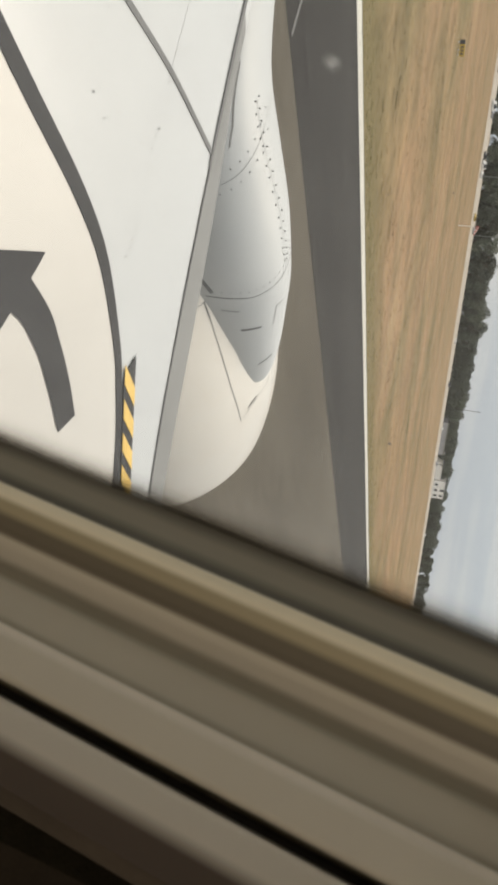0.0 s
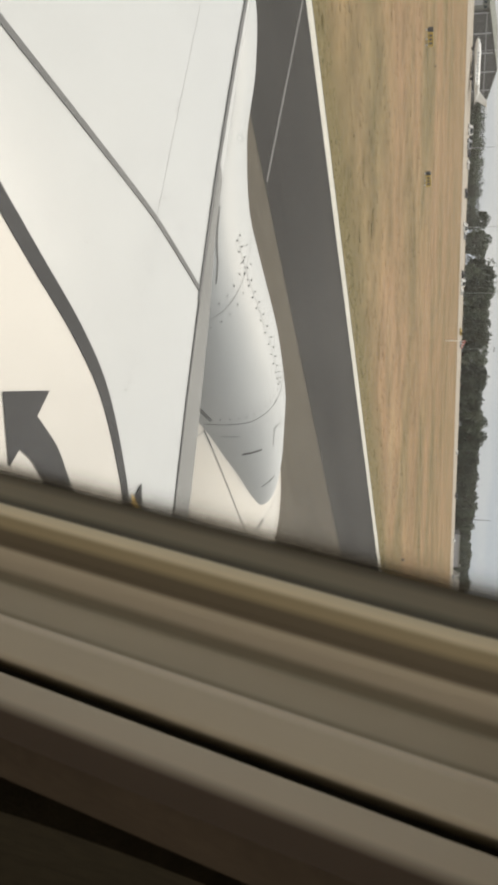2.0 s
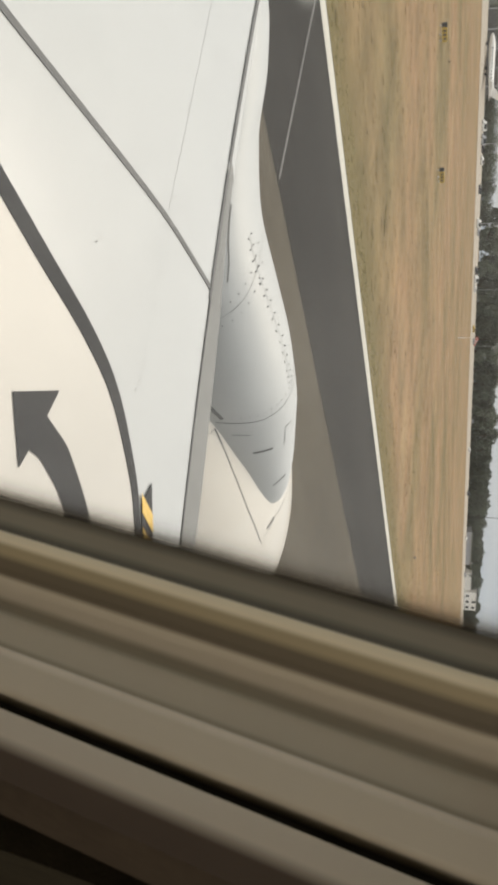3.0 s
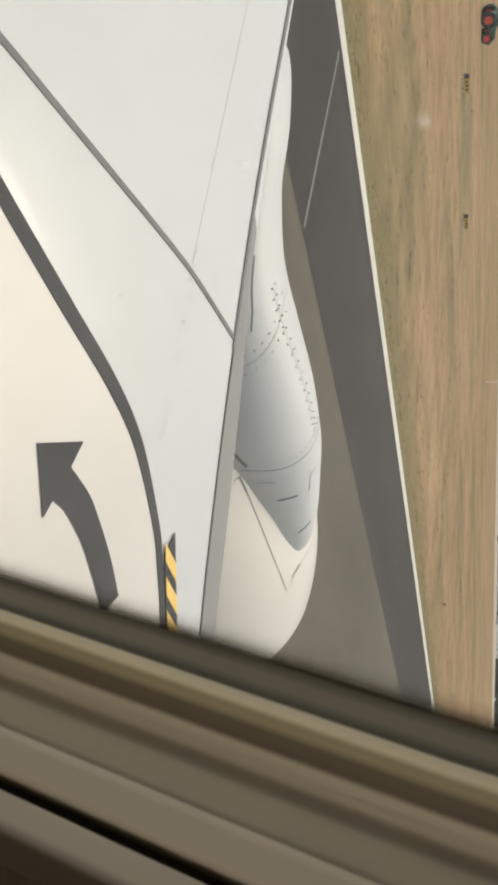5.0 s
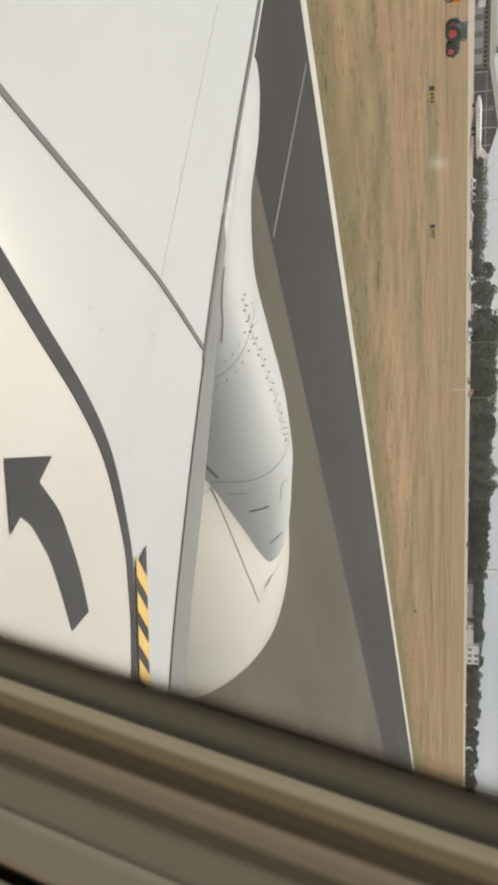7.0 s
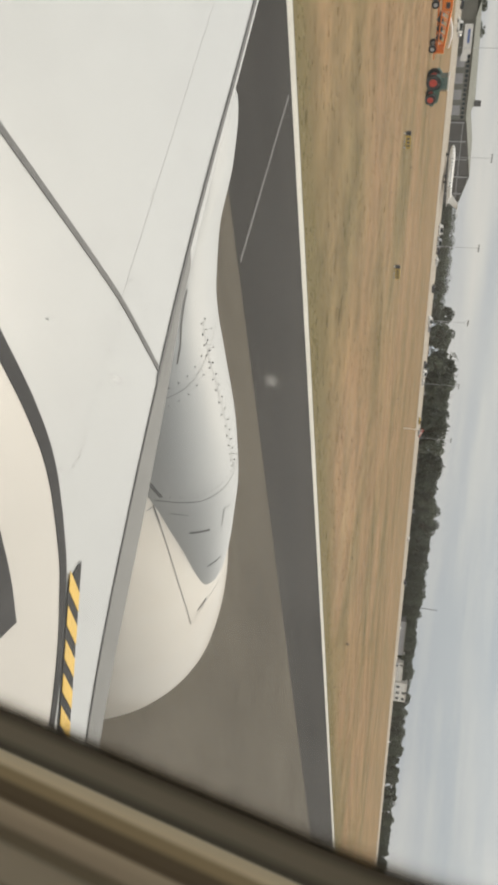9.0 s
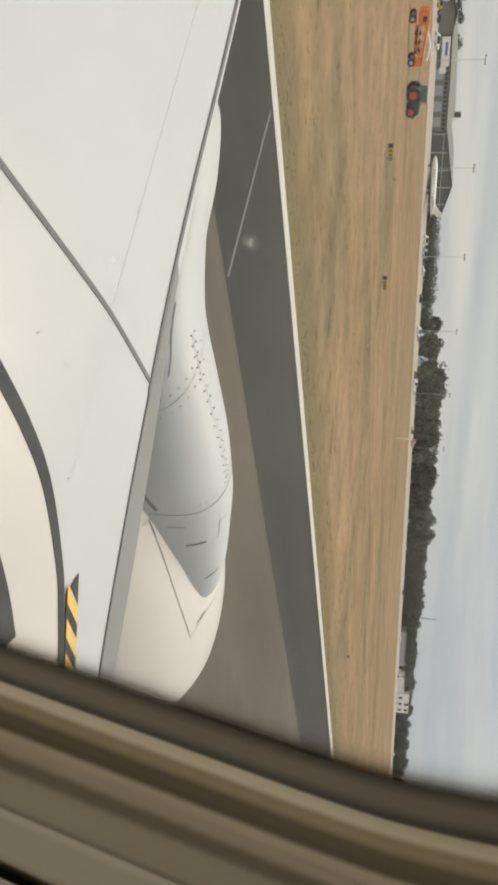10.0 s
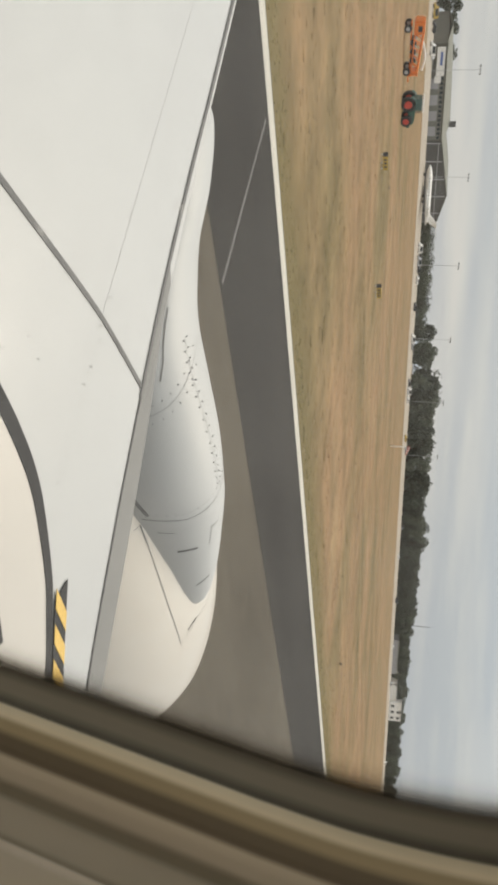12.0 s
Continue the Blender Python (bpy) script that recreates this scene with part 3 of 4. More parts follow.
# engine
NY, NZ, NR, NF, NL, NLIP = 3.947, 1.391, 1.35, 7.01, 1.491, 1.118


def nacelle_r(x):
    if x < NF - NL:
        return NR - 0.32 * (max(0, NF - NL - x) / 3.4) ** 2
    k = (x - (NF - NL)) / NL
    return NLIP + (NR - NLIP) * (1 - k ** 2.05)


def build_nacelle():
    bm = bmesh.new()
    prof = [(1.9 + (NF - 1.9) * k / 60, nacelle_r(1.9 + (NF - 1.9) * k / 60)) for k in range(61)]
    prof += [(NF + 0.035, NLIP - 0.03), (NF + 0.04, NLIP - 0.07), (NF + 0.01, NLIP - 0.11), (NF - 0.1, NLIP - 0.15), (NF - 0.5, NLIP - 0.17)]
    rows = [[(x, NY + r * math.cos(2 * math.pi * k / 96), NZ + r * math.sin(2 * math.pi * k / 96)) for k in range(96)] for x, r in prof]
    loft(bm, rows, closed=True)
    nac = part("engine_cowling", bm, M["cowl"], plane, "glossy cream-white engine cowling", smooth=True)
    bm = bmesh.new()
    tube(bm, (NF - 0.55, NY, NZ), (NF - 0.5, NY, NZ), NLIP - 0.16, sides=48)
    part("fan_face", bm, M["dark"], nac, "dark engine fan face")
    bm = bmesh.new()
    tube(bm, (1.2, NY, NZ), (2.0, NY, NZ), 0.55, 0.9, sides=48)
    part("exhaust_nozzle", bm, M["inlet"], nac, "bare metal exhaust nozzle")
    return nac


nac = build_nacelle()


def cowl_line(name, stations, width, steps=10):
    """A panel gap drawn on the cowling through (distance ahead, angle round the axis)."""
    bm = bmesh.new()
    for (x0, a0), (x1, a1) in zip(stations, stations[1:]):
        pts = []
        for k in range(steps + 1):
            x, a = x0 + (x1 - x0) * k / steps, radians(a0 + (a1 - a0) * k / steps)
            r = nacelle_r(x) + 0.0025
            pts.append((Vector((x, NY + r * math.cos(a), NZ + r * math.sin(a))), Vector((0, math.cos(a), math.sin(a)))))
        for (p, n0), (q, n1) in zip(pts, pts[1:]):
            s = (q - p).cross(n0).normalized() * width / 2
            bm.faces.new([bm.verts.new(v) for v in (p - s, p + s, q + s, q - s)])
    part(name, bm, M["seam"], nac)


cowl_line("panel_gap", [(4.53, 118.45), (4.79, 118.2), (5.35, 117.7), (5.92, 116.5)], 0.006)
cowl_line("panel_gap", [(4.36, 118.75), (4.53, 118.45)], 0.012)
cowl_line("panel_gap", [(5.92, 116.5), (5.86, 106.2), (5.89, 96.8)], 0.005)
cowl_line("latch_mark", [(5.845, 112.2), (5.835, 106.8)], 0.018)
cowl_line("panel_gap", [(4.362, 115.2), (4.36, 118.75)], 0.010)
cowl_line("panel_gap", [(4.36, 118.75), (4.357, 121.6)], 0.006)

PY_X = (1.75, 2.0, 2.3, 2.7, 3.1, 3.5, 4.0, 4.5, 4.95, 5.4, 5.65, 5.80)
PY_E = 0.80  # how square the section is
PY_W = (0.102, 0.139, 0.175, 0.245, 0.319, 0.407, 0.455, 0.407, 0.342, 0.256, 0.165, 0.03)
PY_T = (3.034, 3.13, 3.093, 2.997, 2.968, 2.999, 3.026, 3.008, 2.94, 2.853, 2.767, 2.66)
PY_C = (4.30, 4.26, 4.18, 4.02, 3.88, 3.79, 3.75, 3.75, 3.75, 3.73, 3.70, 3.68)


PY_B = (2.86, 2.86, 2.85, 2.80, 2.68, 2.57, 2.50, 2.47, 2.47, 2.47, 2.47, 2.47)  # the foot
PY_IN = (3.0, 2.8, 2.4, 1.9, 1.45, 1.16, 1.06, 1.0, 1.0, 1.0, 1.0, 1.0)  # how much broader the inboard half is


def pylon_point(x, a, out=0.0):
    """A point of the pylon's skin: a from 0 (inboard foot) over 90 (crest) to 180 degrees (outboard foot)."""
    w, top, mid = curve_at(PY_X, PY_W, x) + out, curve_at(PY_X, PY_T, x) + out, curve_at(PY_X, PY_C, x)
    base = curve_at(PY_X, PY_B, x)
    c, s = math.cos(radians(a)), math.sin(radians(a))
    e = PY_E
    w *= curve_at(PY_X, PY_IN, x) if c > 0 else 1
    return (x, mid - w * math.copysign(abs(c) ** e, c), base + (top - base) * abs(s) ** e)


def build_pylon():
    bm = bmesh.new()
    rows = [[pylon_point(1.75 + 4.05 * k / 90, 180 * j / 40) for j in range(41)] for k in range(91)]
    loft(bm, rows, cap=False)
    py = part("pylon", bm, M["pylon"], plane, "smooth grey-white pylon fairing over the engine", smooth=True)

    def seam(name, path, width=0.008):
        bm = bmesh.new()
        rows = []
        for (x0, a0), (x1, a1) in zip(path, path[1:]):
            p, q = Vector(pylon_point(x0, a0, 0.002)), Vector(pylon_point(x1, a1, 0.002))
            mid = (p + q) / 2
            side = (q - p).cross(mid - Vector((mid.x, curve_at(PY_X, PY_C, mid.x), 2.4))).normalized() * width / 2
            rows.append((p - side, p + side))
            rows.append((q - side, q + side))
        for r, s2 in zip(rows[::2], rows[1::2]):
            bm.faces.new([bm.verts.new(v) for v in (r[0], r[1], s2[1], s2[0])])
        part(name, bm, M["seam"], py)

    def at(x, y):
        """The angle at which the inboard skin lies at y."""
        w, mid = curve_at(PY_X, PY_W, x) * curve_at(PY_X, PY_IN, x), curve_at(PY_X, PY_C, x)
        return math.degrees(math.acos(min(1, max(0, (mid - y) / w)) ** (1 / PY_E)))

    def line(name, stations, width=0.006, steps=6):
        path = []
        for (x0, y0), (x1, y1) in zip(stations, stations[1:]):
            a0, a1 = at(x0, y0), at(x1, y1)
            path += [(x0 + (x1 - x0) * k / steps, a0 + (a1 - a0) * k / steps) for k in range(steps + 1)]
        seam(name, path, width)

    def ring_x(a):
        return 3.38 - 0.18 * (a / 90) ** 2

    seam("ring_seam", [(ring_x(a), a) for a in range(6, 97, 3)], 0.0036)
    seam("ring_seam", [(4.27 + 0.09 * min(1, a / 40), a) for a in range(6, 150, 3)], 0.0066)
    crest = [(3.04, 3.70), (3.26, 3.672), (3.53, 3.664), (3.85, 3.673), (4.12, 3.673), (4.33, 3.70)]
    line("crest_seam", crest, 0.003)
    line("panel_mark", [(4.738, 3.403), (4.756, 3.470)], 0.020)
    line("panel_mark", [(5.302, 3.512), (5.248, 3.591)], 0.016)
    line("panel_edge", [(4.809, 3.549), (4.60, 3.550), (4.631, 3.629)], 0.006)
    line("panel_edge", [(4.462, 3.347), (4.496, 3.378)], 0.006)
    line("fairing_gap", [(3.86, 3.262), (4.24, 3.308)], 0.036)
    line("panel_edge", [(2.75, 3.61), (2.83, 3.57), (2.94, 3.531), (3.06, 3.50), (3.17, 3.456)], 0.010)
    # fasteners either side of the seams
    rv = bmesh.new()
    bmesh.ops.create_uvsphere(rv, u_segments=8, v_segments=5, radius=0.0054)
    data = mesh_of("fastener", rv, M["rivet"])
    spots = [(ring_x(a) + d, a) for d in (-0.06, 0.06) for a in range(14, 92, 10)]
    spots += [(4.27 + 0.09 * min(1, a / 40) - 0.07, a) for a in range(10, 120, 7)]
    small = []
    for (x0, y0), (x1, y1) in zip(crest, crest[1:]):
        a0, a1 = at(x0, y0), at(x1, y1)
        small += [(x0 + (x1 - x0) * k / 3, a0 + (a1 - a0) * k / 3 + d) for k in range(3) for d in (-3, 3)]
    for x, a in spots:
        shared("fastener", data, py, Matrix.Translation(pylon_point(x, a, 0.0)))
    for x, a in small:
        shared("fastener", data, py, Matrix.Translation(pylon_point(x, a, 0.003)) @ Matrix.Scale(0.95, 4))
    return py


pylon = build_pylon()

# cabin: window tunnel, pane, lining
STATIONS = (0.025, 0.0335, 0.0475, 0.0640, 0.0780, 0.1033, 0.1215)  # stations of the moulding, from the cabin to the pane
INWARD = (-0.108, -0.0967, -0.0790, -0.0600, -0.0392, -0.0180, 0.0)  # how far each lies inside the pane
FLARE = (0.0370, 0.0360, 0.0340, 0.0285, 0.0300, 0.0055, 0.0)  # how much wider the opening is there
LEAN, FRONT, PANE_Y, MID_Z = 0.2137, 0.3572, 0.1397, 4.24
RISE, BACK = (0, 0.03, 0.06, 0.096, 0.146, 0.177, 0.192), (0, 0.0028, 0.0113, 0.029, 0.067, 0.110, 0.160)  # the forward upper corner


def opening():
    """The window's outline at the pane, (forward, up), round from the lower forward end."""
    pts = [(FRONT - 0.023 * (z - MID_Z), z) for z in [3.98 + 0.265 * i / 60 for i in range(60)]]
    pts += [(FRONT - curve_at(RISE, BACK, 0.192 * i / 48), 4.245 + 0.192 * i / 48) for i in range(49)]
    pts += [(0.19 - 0.28 * i / 8, 4.437) for i in range(8)]
    pts += [(-0.09 - 0.11 * math.sin(math.pi / 2 * i / 16), 4.327 + 0.11 * math.cos(math.pi / 2 * i / 16)) for i in range(16)]
    pts += [(-0.20, 4.327 - 0.347 * i / 10) for i in range(10)]
    pts += [(0.0816 - 0.2816 * math.cos(math.pi * i / 24), 3.98 - 0.12 * math.sin(math.pi * i / 24)) for i in range(24)]
    return pts


def ring(depth, grow=0.0):
    """The outline at a depth of the moulding; the side wall leans inwards above."""
    pts = opening()
    wide, inside = curve_at(STATIONS, FLARE, min(depth, 0.1215)) + grow, curve_at(STATIONS, INWARD, depth)
    out = []
    for i, (x, z) in enumerate(pts):
        (xa, za), (xb, zb) = pts[i - 2], pts[(i + 2) % len(pts)]
        d = math.hypot(xb - xa, zb - za) or 1
        x, z = x + wide * (zb - za) / d, z - wide * (xb - xa) / d
        out.append((x, PANE_Y + inside - LEAN * (z - MID_Z), z))
    return out


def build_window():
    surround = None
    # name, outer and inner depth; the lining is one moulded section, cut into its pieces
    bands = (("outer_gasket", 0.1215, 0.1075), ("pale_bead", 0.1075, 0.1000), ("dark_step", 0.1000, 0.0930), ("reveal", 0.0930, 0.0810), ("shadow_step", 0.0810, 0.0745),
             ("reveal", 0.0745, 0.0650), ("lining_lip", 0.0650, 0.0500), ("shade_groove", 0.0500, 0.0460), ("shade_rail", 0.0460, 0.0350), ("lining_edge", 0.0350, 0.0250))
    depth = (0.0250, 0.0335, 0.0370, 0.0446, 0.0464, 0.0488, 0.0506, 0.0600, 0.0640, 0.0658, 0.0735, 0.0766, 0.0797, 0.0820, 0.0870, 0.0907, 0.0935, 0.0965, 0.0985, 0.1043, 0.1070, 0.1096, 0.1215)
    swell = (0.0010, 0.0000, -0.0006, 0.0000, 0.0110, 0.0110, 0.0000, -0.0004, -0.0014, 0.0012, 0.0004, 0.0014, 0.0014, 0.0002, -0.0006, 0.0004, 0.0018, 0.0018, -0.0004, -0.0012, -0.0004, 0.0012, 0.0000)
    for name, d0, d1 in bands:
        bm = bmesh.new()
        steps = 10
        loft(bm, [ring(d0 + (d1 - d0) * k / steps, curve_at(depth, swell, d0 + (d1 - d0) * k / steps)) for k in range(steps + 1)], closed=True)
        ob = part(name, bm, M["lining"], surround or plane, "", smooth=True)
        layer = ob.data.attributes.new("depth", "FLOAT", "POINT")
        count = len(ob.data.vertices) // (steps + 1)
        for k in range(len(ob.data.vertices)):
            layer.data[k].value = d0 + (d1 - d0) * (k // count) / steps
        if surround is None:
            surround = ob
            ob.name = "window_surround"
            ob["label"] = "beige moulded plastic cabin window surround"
    # flared sill between the gasket and the outer skin
    bm = bmesh.new()
    loft(bm, [ring(0.1215), ring(0.1228, 0.010), ring(0.150, 0.15)], closed=True)
    part("outer_sill", bm, M["gasket"], surround, "", smooth=True)
    bm = bmesh.new()
    loft(bm, [ring(0.1245, 0.010), ring(0.1275, 0.010)], closed=True, cap=True)
    p = part("window_pane", bm, M["glass"], surround, "clear scratched acrylic window pane")
    p.visible_shadow = False
    # blurred dark edge of the frame, painted as an added film on the pane
    bm = bmesh.new()
    cover = (0.0, 0.12, 0.30, 0.52, 0.80, 0.92)
    loft(bm, [ring(0.1232, g) for g in (-0.0300, -0.0215, -0.0140, -0.0070, 0.0005, 0.0060)], closed=True)
    count = len(bm.verts) // 6
    seal = part("pane_edge_blur", bm, M["edge_blur"], surround, "dark blurred edge painted round the pane")
    layer = seal.data.attributes.new("cover", "FLOAT", "POINT")
    for k in range(len(seal.data.vertices)):
        layer.data[k].value = cover[k // count]
    seal.visible_shadow = False
    for sx, sz, size in ((0.128, 4.213, 1.0), (0.118, 4.247, 0.8), (0.165, 4.19, 0.6)):
        bm = bmesh.new()
        bmesh.ops.create_circle(bm, cap_ends=True, segments=20, radius=0.003)
        sm = part("pane_smudge", bm, M["smudge"], surround)
        sm.matrix_local = Matrix.Translation((sx, PANE_Y + 0.0018 - LEAN * (sz - MID_Z), sz)) @ Matrix.Rotation(radians(90) + math.atan(LEAN), 4, "X") @ Matrix.Scale(size, 4)
        sm.visible_shadow = False
    return surround


window = build_window()


def spread(points, box, depth):
    """The points of an outline carried straight outwards to the edges of a rectangle."""
    x0, x1, z0, z1 = box
    xc, zc = sum(p[0] for p in points) / len(points), sum(p[2] for p in points) / len(points)
    out = []
    for x, y, z in points:
        dx, dz = x - xc, z - zc
        s = min((x1 - xc) / dx if dx > 1e-6 else (x0 - xc) / dx if dx < -1e-6 else 1e9, (z1 - zc) / dz if dz > 1e-6 else (z0 - zc) / dz if dz < -1e-6 else 1e9)
        out.append((xc + dx * s, depth, zc + dz * s))
    return out


def build_cabin():
    """Side wall round the window, the shell that closes the cabin, and the fuselage round it."""
    mid_y, mid_z, rad = -1.667, 3.84, 1.88
    x0, x1 = -1.6, 1.8

    def hull(z, inside=0.0):
        return mid_y + math.sqrt((rad - inside) ** 2 - (z - mid_z) ** 2)

    def skin(bm, start, box, inside):
        """The curved wall from an outline to a rectangle round it."""
        rim = spread(start, box, 0)
        rows = [[(p[0] + (q[0] - p[0]) * k / 8, p[2] + (q[2] - p[2]) * k / 8) for p, q in zip(start, rim)] for k in range(9)]
        loft(bm, [[(x, hull(z, inside), z) for x, z in row] for row in rows], closed=True)

    def barrel(bm, stations, first, last, r):
        angles = [first + (last - first) * k / 60 for k in range(61)]
        loft(bm, [[(x, mid_y + r * k * math.cos(t), mid_z + r * k * math.sin(t)) for t in angles] for x, k in stations])

    def open_side(r):
        inside = rad - r
        return math.atan2(1.16, hull(5.0, inside) - mid_y), 2 * math.pi - math.atan2(0.84, hull(3.0, inside) - mid_y)
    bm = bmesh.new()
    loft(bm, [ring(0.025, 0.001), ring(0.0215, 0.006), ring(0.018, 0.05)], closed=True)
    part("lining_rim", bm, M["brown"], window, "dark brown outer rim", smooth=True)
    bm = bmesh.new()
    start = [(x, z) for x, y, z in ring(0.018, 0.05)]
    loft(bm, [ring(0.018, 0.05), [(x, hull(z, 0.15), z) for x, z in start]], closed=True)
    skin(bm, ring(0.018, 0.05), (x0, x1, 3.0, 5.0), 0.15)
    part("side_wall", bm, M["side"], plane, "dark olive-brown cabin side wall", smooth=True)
    bm = bmesh.new()
    barrel(bm, [(x0, 1), (x1, 1)], *open_side(rad - 0.15), rad - 0.15)
    part("cabin_lining", bm, M["cabin"], plane, "", smooth=True)
    bm = bmesh.new()
    block(bm, x0, x1, -3.15, -0.2, 2.93, 2.98)
    part("cabin_floor", bm, M["carpet"], plane)
    for px in (x0, x1):
        bm = bmesh.new()
        tube(bm, (px - 0.025, mid_y, mid_z), (px + 0.025, mid_y, mid_z), rad - 0.14, sides=60)
        part("bulkhead", bm, M["brown"], plane)
    # the fuselage barrel, open at the window; unseen, its grey dims the wing root
    bm = bmesh.new()
    skin(bm, ring(0.1515, 0.15), (-2.0, 2.2, 3.0, 5.0), 0.0)
    barrel(bm, [(-2.0, 1), (2.2, 1)], *open_side(rad), rad)
    barrel(bm, [(-15, 1), (-8, 1), (-2.0, 1)], 0, 2 * math.pi, rad)
    barrel(bm, [(2.2, 1), (6, 1), (10, 0.99), (12, 0.93), (13.5, 0.8), (14.6, 0.55), (15.1, 0.2)], 0, 2 * math.pi, rad)
    part("fuselage_skin", bm, M["hull"], plane, "grey fuselage skin, out of view", smooth=True)


build_cabin()


def build_gear():
    bm = bmesh.new()
    tube(bm, (-1.2, 1.7, 0.55), (-1.2, 1.7, 2.5), 0.13, 0.16)
    leg = part("gear_leg", bm, M["inlet"], plane, "bare metal main landing gear leg")
    for y in (1.25, 1.95):
        bm = bmesh.new()
        tube(bm, (-1.2, y, 0.55), (-1.2, y + 0.28, 0.55), 0.53, sides=32)
        part("gear_wheel", bm, M["rubber"], leg, "black rubber tyre")


build_gear()

# ---- the distance ----
def tree_data(seed, height, spread_r):
    rnd = random.Random(seed)
    bm = bmesh.new()
    tube(bm, (0, 0, -0.2), (0.1, 0, height * 0.55), 0.28, 0.12, 8)
    for k in range(5):
        a = rnd.uniform(0, 6.28)
        h = height * rnd.uniform(0.3, 0.5)
        tube(bm, (0.05, 0, h), (spread_r * 0.6 * math.cos(a), spread_r * 0.6 * math.sin(a), h + height * rnd.uniform(0.12, 0.3)), 0.1, 0.04, 6)
    trunk = mesh_of("trunk", bm, M["bark"])
    bm = bmesh.new()
    lumps = [(rnd.uniform(-1, 1) * spread_r * 0.6, rnd.uniform(-1, 1) * spread_r * 0.6, height * rnd.uniform(0.07, 0.9), spread_r * rnd.uniform(0.3, 0.5)) for k in range(14)]
    for k in range(1050):
        cx, cy, cz, r = rnd.choice(lumps)
        d = Vector((rnd.gauss(0, 1), rnd.gauss(0, 1), rnd.gauss(0, 0.8))).normalized() * r * rnd.uniform(0.7, 1.05)
        p = Vector((cx, cy, cz)) + d
        p.z = max(p.z, height * 0.02)
        s = rnd.uniform(0.22, 0.5) * height / 9
        e = Euler((rnd.uniform(0, 6.28), rnd.uniform(0, 6.28), rnd.uniform(0, 6.28))).to_matrix()
        bm.faces.new([bm.verts.new(p + e @ Vector(c)) for c in ((-s, -s * 0.5, 0), (s * 0.2, -s * 0.8, s * 0.2), (s, 0.1 * s, 0), (0.1 * s, s * 0.8, -s * 0.2))])
    return trunk, mesh_of("crown", bm, M["leaf"])


TREES = [tree_data(11 + k, h, sp) for k, (h, sp) in enumerate(((8.6, 3.4), (7.6, 3.2), (9.4, 3.8), (6.6, 3.0), (8.0, 2.6), (6.4, 4.4)))]


def tree(place, kind, scale, turn, group="trees of the far tree line", label="dark green leafy tree in the far tree line"):
    t = thing("tree", label, "tree", place, group)
    m = pose(0, 0, 0, 0, 0, turn) @ Matrix.Scale(scale, 4)
    shared("trunk", TREES[kind][0], t, m)
    shared("crown", TREES[kind][1], t, m)


rnd = random.Random(5)
tx = 330.0
while tx < 1650:
    for row in range(2):
        grown = min(1, (tx - 330) / 90) * (1 - 0.25 * min(1, max(0, (tx - 640) / 60)))
        tree((tx + rnd.uniform(-4, 4), 359 + 15 * row + rnd.uniform(-4, 4), BANK), rnd.randrange(5), rnd.uniform(1.3, 1.65) + 0.42 * grown + (0.35 if rnd.random() < 0.07 else 0), rnd.uniform(0, 360))
    tx += rnd.uniform(6.0, 8.5) * (1 + max(0, tx - 620) / 420)
for k in range(30):
    tree((238 + 3.1 * k + rnd.uniform(-1.5, 1.5), 362 + 7 * (k % 2) + rnd.uniform(-3, 3), BANK), 5, rnd.uniform(0.92, 1.12), rnd.uniform(0, 360),
         "low trees beside the hangar", "low dark green tree beside the hangar")
for k in range(14):
    tree((236 + 6.6 * k + rnd.uniform(-2, 2), 382 + rnd.uniform(-3, 3), BANK), 5, rnd.uniform(1.05, 1.25), rnd.uniform(0, 360),
         "low trees beside the hangar", "low dark green tree beside the hangar")
for k in range(13):
    tree((116 + 5.0 * k + rnd.uniform(-2, 2), 400 + rnd.uniform(-6, 6), BANK), rnd.randrange(5), rnd.uniform(1.15, 1.45), rnd.uniform(0, 360),
         "trees behind the hangar", "dark green tree behind the hangar")

bm = bmesh.new()
loft(bm, [[(px, 312, 0.05), (px, 344, BANK + 0.05), (px, 350, BANK + 0.05), (px, 350, BANK - 0.3), (px, 312, -0.3)] for px in (-300, 1700)], closed=True, cap=True)
tagged(part("service_road", bm, M["sand"]), "pale gravel service road below the trees", "road", kind="structure")


def slab(name, parent, box, material, label="", bevel=0.0):
    bm = bmesh.new()
    block(bm, *box, bevel)
    return part(name, bm, material, parent, label)


